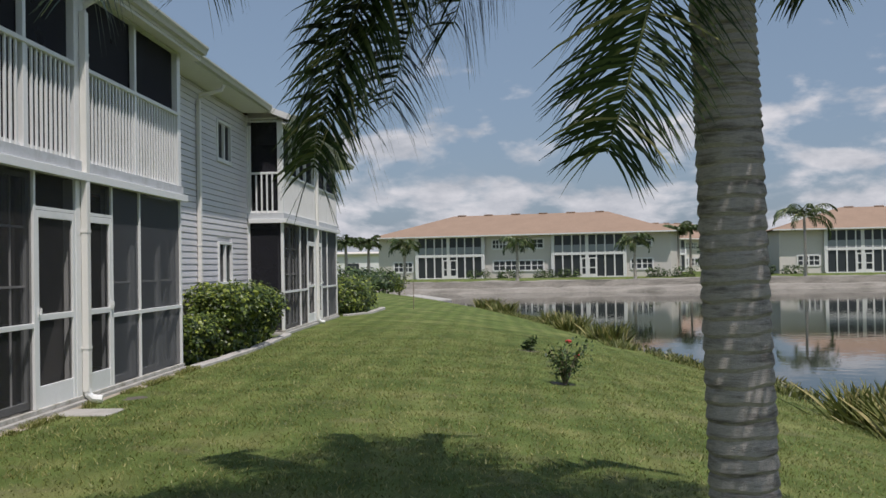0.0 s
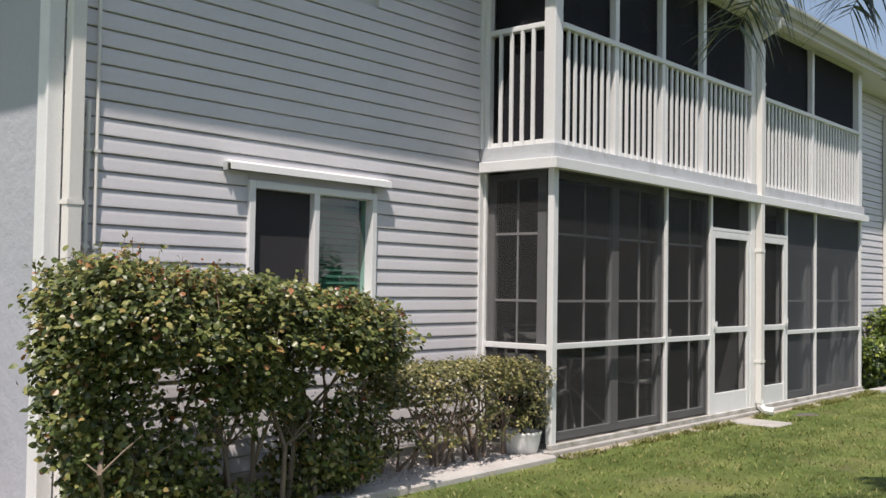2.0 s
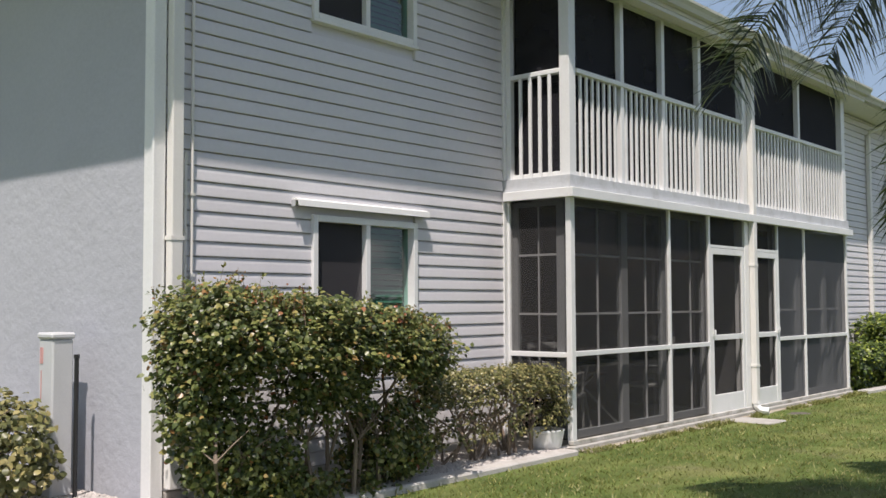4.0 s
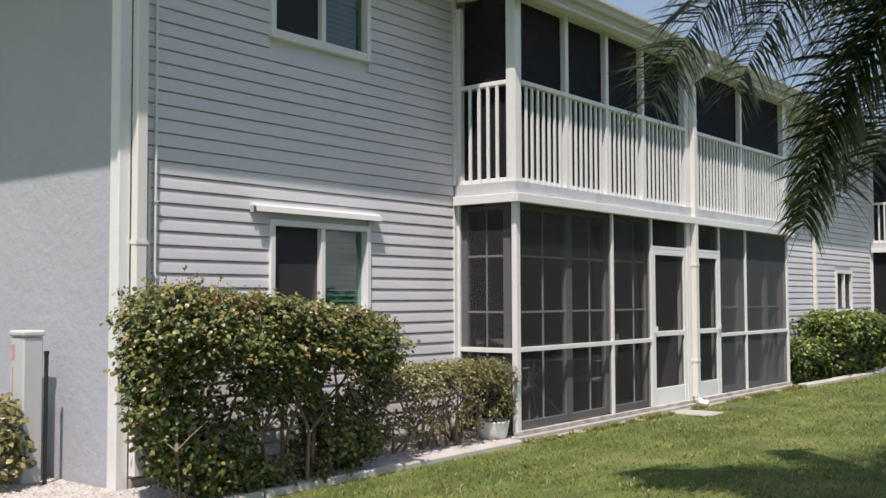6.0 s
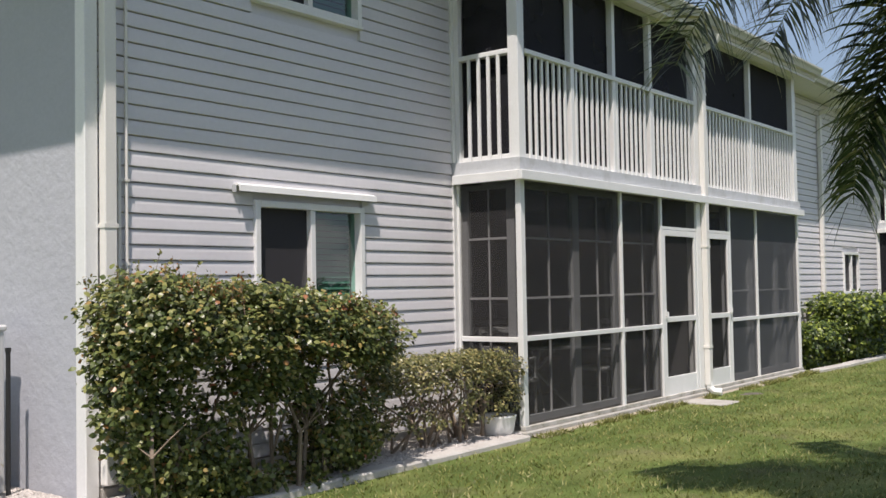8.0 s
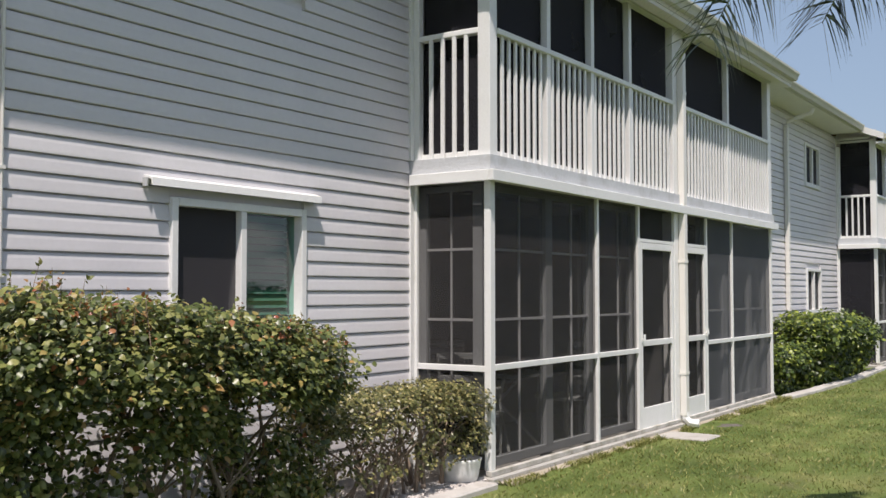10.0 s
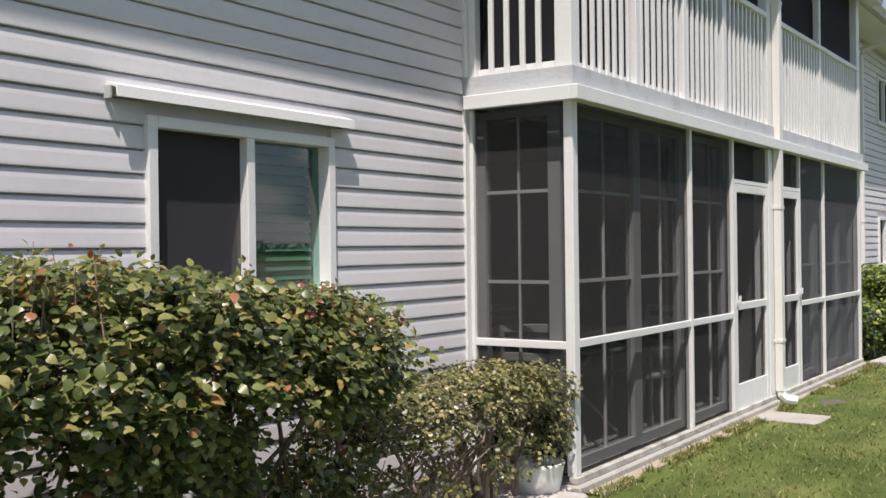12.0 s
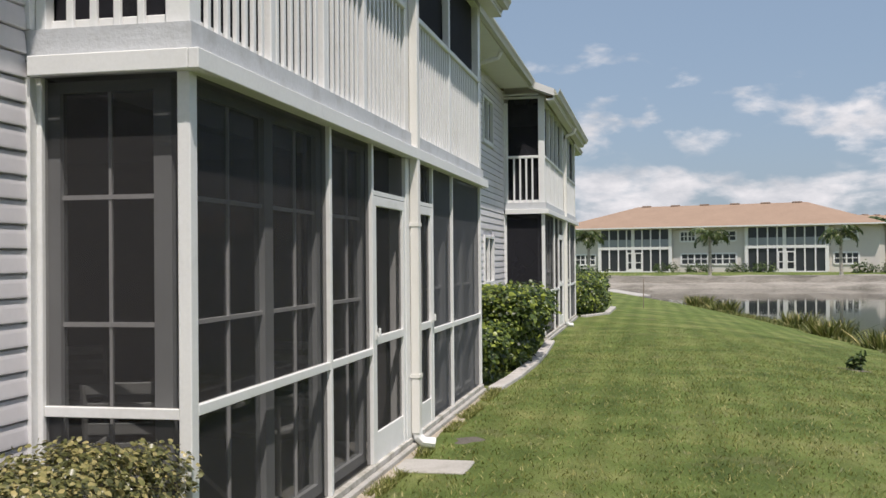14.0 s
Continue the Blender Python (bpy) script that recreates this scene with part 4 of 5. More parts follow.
hedge("hedge", "tall glossy green hedge with reddish shoots before the siding", "hedges by the house", (-0.50, -4.62, -0.05), (0.48, -2.06, 1.41), 38000, 0.041, HEDGE_LEAF, 21, thin=0.25, taper=0.50, inner=0.05, gaps=0.16, open_foot=0.14, stems=20, spiky=0.05, rounded=3.6, top_slope=-0.11, shoots=170)
hedge("hedge", "low clipped hedge with bare stems beside the porch corner", "hedges by the house", (-0.58, -2.05, -0.03), (0.08, 0.02, 0.79), 12000, 0.029, BOX_LEAF, 33, thin=0.95, rounded=7, stems=30, gaps=-0.05, bare=0.22, inner=0.04)
hedge("hedge", "bright green rounded hedge against the grey siding", "hedges by the house", (-0.70, 8.5, -0.04), (0.18, 9.9, 0.66), 4200, 0.062, LIME_LEAF, 41, thin=0.3, taper=0.3, rounded=4, stems=8)
hedge("hedge", "taller bright green hedge beside the second porch", "hedges by the house", (-0.72, 10.1, -0.04), (0.50, 12.6, 1.12), 7500, 0.075, LIME_LEAF, 43, thin=0.35, taper=0.5, inner=0.14, gaps=0.4, rounded=4, stems=10, spiky=0.05)
hedge("hedge", "bushy green hedge next to the second porch", "hedges by the house", (-0.70, 12.8, -0.04), (0.34, 14.6, 0.95), 4500, 0.075, LIME_LEAF, 45, thin=0.35, taper=0.4, rounded=3.5, stems=8, spiky=0.05)
hedge("hedge", "green hedge at the far end of the house", "hedges by the house", (-0.7, 24.0, -0.04), (0.7, 29.0, 1.05), 4500, 0.10, LIME_LEAF, 47, thin=0.1, rounded=3, stems=6)
hedge("shrub", "small yellow-green shrub in the shell bed by the end wall", "shrubs", (-2.35, -5.15, 0.0), (-1.25, -4.52, 0.72), 2200, 0.055, BOX_LEAF, 51, thin=0.5, rounded=2.2, stems=9)


def palm_frond(parent, base, out, rise, length, droop, seed, leaflets=74, leaf_len=0.62, hang=1.0, width=0.034, part_name="frond", rib=0.018, mat=None, rib_mat=None, via=None, wide=(0.55, 1.0), fore=(0.35, 0.8), face=None):
    """One feather frond: an arching midrib with two rows of leaflets that hang from it."""
    r = np.random.RandomState(seed)
    out = Vector(out).normalized()
    pts, p_ = [], Vector(base)
    angle, steps = rise, 26
    for i in range(steps + 1):
        pts.append(p_.copy())
        d = out * math.cos(angle) + Vector((0, 0, math.sin(angle)))
        p_ = p_ + d * (length / steps)
        angle -= droop / steps * (0.5 + 1.0 * i / steps)
    if via:
        c, e = Vector(via[0]), Vector(via[1])
        b0 = Vector(base)
        pts = [b0 * (1 - t) ** 2 + c * 2 * t * (1 - t) + e * t * t for t in [i / steps for i in range(steps + 1)]]
    verts, faces = [], []
    for i, q in enumerate(pts):
        d = (pts[min(i + 1, steps)] - pts[max(i - 1, 0)]).normalized()
        s = d.cross(Vector(face or (0, 0, 1)))
        s = s.normalized() if s.length > 1e-3 else out.cross(Vector((0, 0, 1)))
        n = s.cross(d)
        w = rib * (1 - 0.85 * i / steps)
        for a, b in ((-1, -0.5), (1, -0.5), (0, 0.8)):
            verts.append(q + s * a * w + n * b * w)
        if i:
            k = 3 * i
            for a, b in ((0, 1), (1, 2), (2, 0)):
                faces.append((k - 3 + a, k - 3 + b, k + b, k + a))
    fr = raw(part_name, verts, faces, rib_mat or RACHIS, parent)
    V, F = [], []
    for i in range(leaflets):
        f = 0.12 + 0.88 * (i + r.uniform(-0.4, 0.4)) / leaflets
        f = min(max(f, 0.1), 0.999)
        j = min(int(f * steps), steps - 1)
        q = pts[j].lerp(pts[j + 1], f * steps - j)
        d = (pts[j + 1] - pts[j]).normalized()
        s = d.cross(Vector(face or (0, 0, 1)))
        s = s.normalized() if s.length > 1e-3 else out.cross(Vector((0, 0, 1)))
        L = leaf_len * (0.55 + 0.75 * math.sin(math.pi * min(f * 0.86 + 0.12, 1))) * r.uniform(0.8, 1.15)
        for sg in (-1, 1):
            lift = r.uniform(0.1, 0.75)
            dirn = (s * sg * r.uniform(*wide) + d * r.uniform(*fore) + Vector((0, 0, lift - 0.25))).normalized()
            fall = hang * r.uniform(0.7, 1.3)
            wv = d.cross(dirn).normalized().lerp(d, 0.6).normalized()
            pp, step, ww = q.copy(), L / 4, width * r.uniform(0.7, 1.2)
            k = len(V)
            for m in range(5):
                wid = ww * (0.6, 1.0, 0.85, 0.55, 0.06)[m] / 2
                V.extend((pp - wv * wid, pp + wv * wid))
                dirn = (dirn + Vector((0, 0, -0.42 * fall))).normalized()
                pp = pp + dirn * step
            for m in range(4):
                F.append((k + 2 * m, k + 2 * m + 1, k + 2 * m + 3, k + 2 * m + 2))
    raw("foliage", V, F, mat or FROND, fr)
    return fr


def palm_trunk(parent, points, radii, rings, seed):
    """A ringed trunk: old leaf scars stand out as uneven steps."""
    r = np.random.RandomState(seed)
    P = [Vector(q) for q in points]
    sides, bm, prev = 28, bmesh.new(), None
    n = rings * 4
    jag = r.uniform(0, 6.3, (rings + 2, 3))
    for i in range(n + 1):
        f = i / n * (len(P) - 1)
        j = min(int(f), len(P) - 2)
        c = P[j].lerp(P[j + 1], f - j)
        rad = radii[j] + (radii[j + 1] - radii[j]) * (f - j)
        ring = i // 4
        rad *= (0.968, 1.044, 1.028, 1.008)[i % 4]
        row = []
        for k in range(sides):
            a = 2 * math.pi * k / sides
            wob = 1 + 0.008 * math.sin(3 * a + jag[ring, 0]) + 0.005 * math.sin(7 * a + jag[ring, 1])
            dz = 0.007 * math.sin(a + jag[0, 2]) + 0.004 * math.sin(2 * a + jag[ring, 2]) + 0.003 * math.sin(5 * a + jag[ring, 0])
            row.append(bm.verts.new((c.x + rad * wob * math.cos(a), c.y + rad * wob * math.sin(a), c.z + dz)))
        if prev:
            for k in range(sides):
                bm.faces.new((prev[k], prev[(k + 1) % sides], row[(k + 1) % sides], row[k]))
        prev = row
    bm.faces.new(prev)
    return part("trunk", bm, BARK, parent)


PALM = (5.73, -2.30)
TOP = Vector((5.61, -2.28, 3.80))
palm = thing("palm_tree", "tall queen palm with a grey ringed trunk and drooping feather fronds", "palm tree", "palms", at=(PALM[0], PALM[1], 0))
local = lambda q: (q[0] - PALM[0], q[1] - PALM[1], q[2])
palm_trunk(palm, [local((5.755, -2.30, -0.45)), local((5.708, -2.3, 0.4)), local((5.672, -2.3, 2.0)), local((5.645, -2.29, 3.0)), local((TOP.x, TOP.y, 3.5))], [0.17, 0.152, 0.147, 0.14, 0.125], 84, 5)
part("crownshaft", tube([local((TOP.x, TOP.y, 3.45)), local((TOP.x, TOP.y, 3.65)), local((TOP.x, TOP.y, 4.05))], [0.135, 0.15, 0.05], 14), RACHIS, palm, "green leaf bases at the head of the trunk")
base_at = local((TOP.x, TOP.y, 3.78))
FRONDS = [  # turn from +x, rise, length, bend
    (140, 0.75, 3.2, 1.9), (116, 0.7, 3.0, 1.9), (205, 1.1, 3.0, 1.8), (95, 0.9, 3.2, 1.9), (62, 0.6, 3.1, 2.1), (30, 0.8, 3.2, 2.0), (0, 0.55, 3.1, 2.1), (-28, 0.8, 3.2, 2.0), (-55, 0.65, 2.9, 2.0), (268, 0.95, 3.0, 2.0), (112, 1.25, 3.0, 1.7), (20, 1.3, 2.9, 1.6), (200, 1.3, 2.9, 1.6)]
for k, (turn, rise, length, bend) in enumerate(FRONDS):
    a = radians(turn)
    palm_frond(palm, base_at, (math.cos(a), math.sin(a), 0), rise, length, bend, 60 + k, leaflets=150, width=0.042, hang=0.7)


HANGING = [  # old fronds that hang low: height of the arch, place of the tip, leaflets, their length, and how the blade is turned
    ((4.02, -2.15, 3.6), (3.74, -2.1, 1.90), 170, 0.44, (-0.45, -1, 0.35)), ((3.9, -2.15, 4.35), (3.74, -2.1, 1.85), 150, 0.66, None), ((4.6, -2.0, 4.15), (4.08, -1.75, 2.25), 240, 0.78, None), ((3.7, -2.2, 4.7), (2.6, -2.0, 2.85), 230, 0.72, None),
    ((4.9, -2.1, 4.2), (4.42, -1.95, 2.6), 210, 0.75, None), ((4.25, -2.1, 4.35), (3.92, -1.95, 2.05), 190, 0.74, None),
    ((5.38, -2.62, 2.78), (5.08, -2.66, 1.88), 170, 0.43, (-0.2, -1, 0.2)), ((4.1, -1.9, 4.6), (3.08, -1.6, 2.95), 220, 0.65, None), ((6.4, -3.0, 4.3), (7.0, -3.2, 2.6), 80, 0.6, None)]
for k, (arch, tip, n, leaf, turned) in enumerate(HANGING):
    palm_frond(palm, base_at, (-1, 0, 0), 0, 1, 0, 160 + k, leaflets=n, leaf_len=leaf, hang=0.62 if turned else 0.34, width=0.028 if leaf > 0.55 else 0.02, wide=(0.8, 1.15), fore=(0.35, 0.65), via=(local(arch), local(tip)), face=turned)


# ---- small things by the house ----
def pebbles(name, label, count, area, mat, seed, size=0.022):
    """Loose shells and stones, each a squashed pebble, kept where area(x, y) gives a height."""
    r = np.random.RandomState(seed)
    v0 = np.array([(1, 0, 0), (-1, 0, 0), (0, 1, 0), (0, -1, 0), (0, 0, 1), (0, 0, -1)], float)
    tri = np.array([(0, 2, 4), (2, 1, 4), (1, 3, 4), (3, 0, 4), (2, 0, 5), (1, 2, 5), (3, 1, 5), (0, 3, 5)])
    xy, zz = area(r, count)
    s = size * r.uniform(0.5, 1.4, (count, 1, 1)) * r.uniform(0.6, 1.2, (count, 6, 1)) * np.array([1, 1, 0.6])
    a = r.uniform(0, 6.3, count)
    rot = np.stack([np.stack([np.cos(a), -np.sin(a), 0 * a], -1), np.stack([np.sin(a), np.cos(a), 0 * a], -1), np.stack([0 * a, 0 * a, 0 * a + 1], -1)], 1)
    v = np.einsum("nij,nkj->nki", rot, v0[None] * s) + np.concatenate([xy, zz[:, None]], 1)[:, None, :]
    f = (np.arange(count)[:, None, None] * 6 + tri[None]).reshape(-1, 3)
    ob = raw(name, v.reshape(-1, 3), f, mat)
    return tagged(ob, label, "gravel", kind="stuff")


def bed_area(r, n):
    xy = np.stack([r.uniform(WALL + 0.06, 0.02, n), r.uniform(-4.3, -0.05, n)], 1)
    end = r.uniform(0, 1, n) < 0.42
    xy[end] = np.stack([r.uniform(-4.2, -0.25, end.sum()), r.uniform(-5.0, END - 0.03, end.sum())], 1)
    return xy, np.full(n, -0.012)


pebbles("shell_gravel", "white crushed-shell gravel in the planting bed", 30000, bed_area, GRAVEL, 9, 0.016)
tagged(mesh_object("foundation", box(WALL - 0.028, WALL + 0.05, END + 0.09, -0.062, -0.2, 0.056, 0.006), CONCRETE), "pale concrete footing ledge under the siding", "foundation", kind="structure")
bm = boxes((WALL, 0.03, END, -0.02, -0.2, -0.022), (-4.3, -0.2, -5.05, END - 0.002, -0.2, -0.022))
tagged(mesh_object("planting_bed", bm, SOIL), "mulch bed under the hedges", "planting bed", kind="structure")


def edging(points, group, half=0.09):
    """Poured kerb stones laid end to end along a line."""
    r = np.random.RandomState(len(points))
    pts = [Vector((*q, 0)) for q in points]
    for a, b in zip(pts, pts[1:]):
        d = b - a
        n = max(1, round(d.length / 1.3))
        for i in range(n):
            s, e = a + d * (i / n), a + d * ((i + 1) / n)
            m = thing("kerb_stone", "worn grey concrete kerb stone edging the bed", "kerb", group, at=((s.x + e.x) / 2, (s.y + e.y) / 2, -0.05))
            L = (e - s).length / 2 - 0.003
            part("block", box(-half, half, -L, L, -0.08, 0.045 + r.uniform(-0.006, 0.006), 0.014), KERB, m)
            m.rotation_euler = (0, 0, math.atan2(-(d.x), d.y))


edging([(0.085, -0.13), (0.105, -2.0), (0.12, -3.6), (-0.02, -4.5), (-0.5, -5.0), (-1.6, -5.2), (-4.3, -5.25)], "kerb stones of the near bed", 0.09)
edging([(0.14, 8.2), (0.22, 9.6), (0.25, 11.2), (0.22, 13.0), (0.12, 15.3)], "kerb stones of the far bed")
edging([(0.2, 23.8), (0.75, 25.5), (0.8, 29.0)], "kerb stones at the house end")

# bare sand worn along the slab edge
bm = bmesh.new()
prev = None
for k in range(81):
    y = 0.02 + k * 0.1
    w = 0.06 + 0.035 * math.sin(2.3 * y + 0.6) + 0.03 * math.sin(5.9 * y) + 0.015 * math.sin(13.1 * y)
    row = [bm.verts.new((0.07, y, -0.044)), bm.verts.new((0.08 + max(w, 0.015), y, -0.05)), bm.verts.new((0.10 + max(w, 0.015), y, -0.085))]
    if prev:
        for i in range(2):
            bm.faces.new((prev[i], prev[i + 1], row[i + 1], row[i]))
    prev = row
tagged(mesh_object("verge", bm, SAND), "strip of bare pale sand between the slab and the lawn", "bare earth", kind="structure")

slab = thing("step_slab", "weathered concrete stepping slab set in the grass at the door", "stepping slab", at=(0.38, 3.55, -0.06))
part("slab", box(-0.30, 0.28, -0.24, 0.22, -0.05, 0.018, 0.012), CONCRETE, slab)
mud = thing("splash_patch", "bare dark earth washed out below the downspout", "bare earth", at=(0.42, 4.75, ground_z(0.42, 4.75)))
bm = bmesh.new()
ring = [bm.verts.new((0.17 * (1 + 0.35 * math.sin(3 * a + 1)) * math.cos(a), 0.26 * (1 + 0.25 * math.sin(2 * a)) * math.sin(a), -0.006)) for a in [k * 2 * math.pi / 24 for k in range(24)]]
mid = bm.verts.new((0, 0, 0.014))
for k in range(24):
    bm.faces.new((ring[k], ring[(k + 1) % 24], mid))
part("earth", bm, MUD, mud)

pot = thing("planter_bowl", "white plastic planter bowl beside the porch post", "planter", at=(-0.15, -0.22, -0.02))
part("bowl", spun([(0.12, 0.0), (0.15, 0.02), (0.165, 0.08), (0.18, 0.17), (0.19, 0.19), (0.178, 0.195), (0.165, 0.17), (0.1, 0.15)], 24), WHITE, pot, smooth=True)

ped = thing("utility_pedestal", "pale grey utility pedestal with a faded red label", "utility box", at=(-1.62, -4.50, -0.02))
part("body", box(-0.10, 0.10, -0.085, 0.085, 0.0, 1.16, 0.012), BOXPAINT, ped)
part("cap", box(-0.113, 0.113, -0.098, 0.098, 1.162, 1.21, 0.014), BOXPAINT, ped, "rounded grey cap")
part("label", box(-0.075, -0.03, -0.089, -0.0855, 0.98, 1.10), LABEL, ped, "faded red warning label")
part("label_strip", box(-0.06, -0.05, -0.089, -0.0855, 0.72, 0.93), LABEL, ped)
con = thing("conduit", "black conduit pipe rising beside the utility pedestal", "pipe", "conduits", at=(-1.40, -4.46, -0.02))
part("pipe", tube([(0, 0, 0), (0, 0, 1.02)], 0.017, 8), BLACK, con)
part("cap", tube([(0, 0, 1.02), (0, 0, 1.05)], 0.022, 8), BLACK, con)


# porch furniture
def porch_chair(at, turn):
    c = thing("porch_chair", "white painted porch chair with a slatted back", "chair", "porch chairs", at=at)
    c.rotation_euler = (0, 0, radians(turn))
    part("seat", box(-0.24, 0.24, -0.24, 0.24, 0.40, 0.44, 0.01), WICKER, c)
    for x in (-0.21, 0.21):
        part("leg", tube([(x, -0.21, 0), (x, -0.21, 0.40)], 0.017, 6), WICKER, c)
        part("leg", tube([(x, 0.21, 0), (x, 0.22, 0.44), (x, 0.30, 0.98)], 0.017, 6), WICKER, c)
        part("armrest", tube([(x, 0.24, 0.64), (x, -0.2, 0.65), (x, -0.21, 0.40)], 0.016, 6), WICKER, c)
    for z in (0.56, 0.66, 0.76, 0.86, 0.96):
        y = 0.22 + (z - 0.44) * 0.148
        part("slat", box(-0.2, 0.2, y - 0.01, y + 0.01, z - 0.03, z + 0.03, 0.005), WICKER, c)
    return c


table = thing("porch_table", "round white-legged porch table", "table", at=(-0.78, 1.45, 0.0))
part("tabletop", spun([(0.43, 0.70), (0.45, 0.71), (0.45, 0.73), (0.43, 0.74)], 28), WICKER, table)
for k in range(4):
    a = radians(45 + 90 * k)
    part("leg", tube([(0.42 * math.cos(a), 0.42 * math.sin(a), 0.0), (-0.25 * math.cos(a), -0.25 * math.sin(a), 0.70)], 0.016, 6), WICKER, table)
porch_chair((-0.52, 0.55, 0.0), 195)
porch_chair((-1.75, 1.9, 0.0), 30)
porch_chair((-0.55, 2.45, 0.0), -15)
basket = thing("basket", "shallow pinkish basket standing on the porch table", "basket", at=(-0.62, 1.28, 0.742))
part("bowl", spun([(0.12, 0.0), (0.19, 0.05), (0.22, 0.14), (0.20, 0.15), (0.12, 0.06)], 18), material("basket_straw", (0.42, 0.27, 0.2), 0.8, vary=0.2), basket)
chest = thing("storage_bench", "low brown wooden bench inside the porch", "bench", at=(-1.9, 2.9, 0.0))
part("body", box(-0.25, 0.25, -0.5, 0.5, 0.0, 0.42, 0.01), TABLEWOOD, chest)
part("lid", box(-0.27, 0.27, -0.52, 0.52, 0.422, 0.46, 0.01), TABLEWOOD, chest)

# ---- the shore ----
def shrub_ball(name, label, group, at, size, count, leaf, mat, seed, flowers=0):
    """A loose little shrub: stems fanning from the foot, leaves along them, and a few blooms."""
    r = np.random.RandomState(seed)
    s = thing(name, label, "shrub", group, at=at)
    pos, out = [], []
    for k in range(13):
        a, lean = r.uniform(0, 6.3), r.uniform(0.15, 0.75)
        tip = Vector((math.cos(a) * lean * size, math.sin(a) * lean * size, size * r.uniform(0.75, 1.25)))
        part("stem", tube([(0, 0, -0.03), tip * 0.5 + Vector((0, 0, 0.05)), tip], [0.012, 0.008, 0.003], 5), TWIG, s)
        n = count // 13
        f = r.uniform(0.3, 1.05, (n, 1))
        pos.append(np.array(tip)[None] * f + r.normal(0, size * 0.10, (n, 3)))
        if k < flowers:
            part("bloom", spun([(0.012, -0.02), (0.045, 0.0), (0.05, 0.025), (0.02, 0.04)], 9, tip), FLOWER, s, "red bloom")
    at_ = np.concatenate(pos)
    at_[:, 2] = np.maximum(at_[:, 2], 0.03)
    nrm = unit(r.normal(0, 0.6, at_.shape) + [0, 0, 0.7])
    L = leaf * r.uniform(0.7, 1.3, len(at_))
    leaves("foliage", at_, nrm, r.normal(0, 1, at_.shape), L, L * 0.55, mat, s)
    return s


shrub_ball("rose_bush", "small rose bush with a few red blooms on the lawn", "shrubs", (5.63, 7.6, float(ground_z(5.63, 7.6))), 0.50, 420, 0.06, FAR_LEAF, 71, flowers=2)
shrub_ball("lawn_plant", "low dark-leaved plant in a dark patch of the lawn", "shrubs", (5.35, 13.6, float(ground_z(5.35, 13.6))), 0.20, 160, 0.10, FAR_LEAF, 73)
shrub_ball("shrub", "sparse young shrub at the end of the lawn", "shrubs", (-0.9, 55.0, float(ground_z(-0.9, 55.0))), 1.0, 500, 0.12, LIME_LEAF, 75)
# dark uneven ring on the ground round each plant
for k, (px, py, rr) in enumerate(((5.35, 13.6, 0.24), (5.58, 7.62, 0.17))):
    m = thing("bare_patch", "dark ground ring round a young plant", "bare earth", "bare patches", at=(px, py, float(ground_z(px, py)) + 0.004))
    bm = bmesh.new()
    ring = []
    for j in range(22):
        a = j * 2 * math.pi / 22
        q = rr * (1 + 0.2 * math.sin(3 * a + k) + 0.1 * math.sin(7 * a))
        x, y = q * math.cos(a), q * math.sin(a)
        ring.append(bm.verts.new((x, y, float(ground_z(px + x, py + y) - ground_z(px, py)))))
    mid = bm.verts.new((0, 0, 0.012))
    for j in range(22):
        bm.faces.new((ring[j], ring[(j + 1) % 22], mid))
    part("earth", bm, MUD, m)


def reed_clump(seed, height, blades, spread, label):
    r = np.random.RandomState(seed)
    c = thing("reed_clump", label, "reeds", "reeds along the shore")
    V, F = [], []
    for i in range(blades):
        a, d = r.uniform(0, 6.3), spread * math.sqrt(r.uniform(0, 1))
        p_ = Vector((d * math.cos(a), d * math.sin(a), -0.25))
        lean = Vector((r.normal(0, 0.22), r.normal(0, 0.22), 1)).normalized()
        h, w = height * r.uniform(0.55, 1.15), r.uniform(0.014, 0.03) * (1.0 if height > 0.9 else 1.9)
        side = Vector((math.cos(a * 3), math.sin(a * 3), 0))
        k = len(V)
        for m in range(5):
            f = m / 4
            q = p_ + lean * h * f + Vector((lean.x, lean.y, 0)) * h * 1.2 * f * f
            ww = w * (1, 1, 0.85, 0.55, 0.08)[m]
            V.extend((q - side * ww, q + side * ww))
        for m in range(4):
            F.append((k + 2 * m, k + 2 * m + 1, k + 2 * m + 3, k + 2 * m + 2))
    raw("foliage", V, F, REED_LEAF, c)
    return c


reed_a = reed_clump(81, 0.85, 320, 0.55, "tall tawny-green reeds at the water's edge")
reed_b = reed_clump(82, 0.34, 260, 0.65, "low green reeds at the water's edge")
reed_c = reed_clump(83, 0.24, 170, 0.5, "short yellow-green waterside growth")
r = np.random.RandomState(7)
first = {reed_a: True, reed_b: True, reed_c: True}


def put_reed(kind, x, y, s=1.0):
    m = pose(x, y, float(max(ground_z(x, y), WATER_Z)), 0, 0, r.uniform(0, 360))
    if first[kind]:
        kind.matrix_basis = m
        first[kind] = False
    else:
        copy_thing(kind, m)


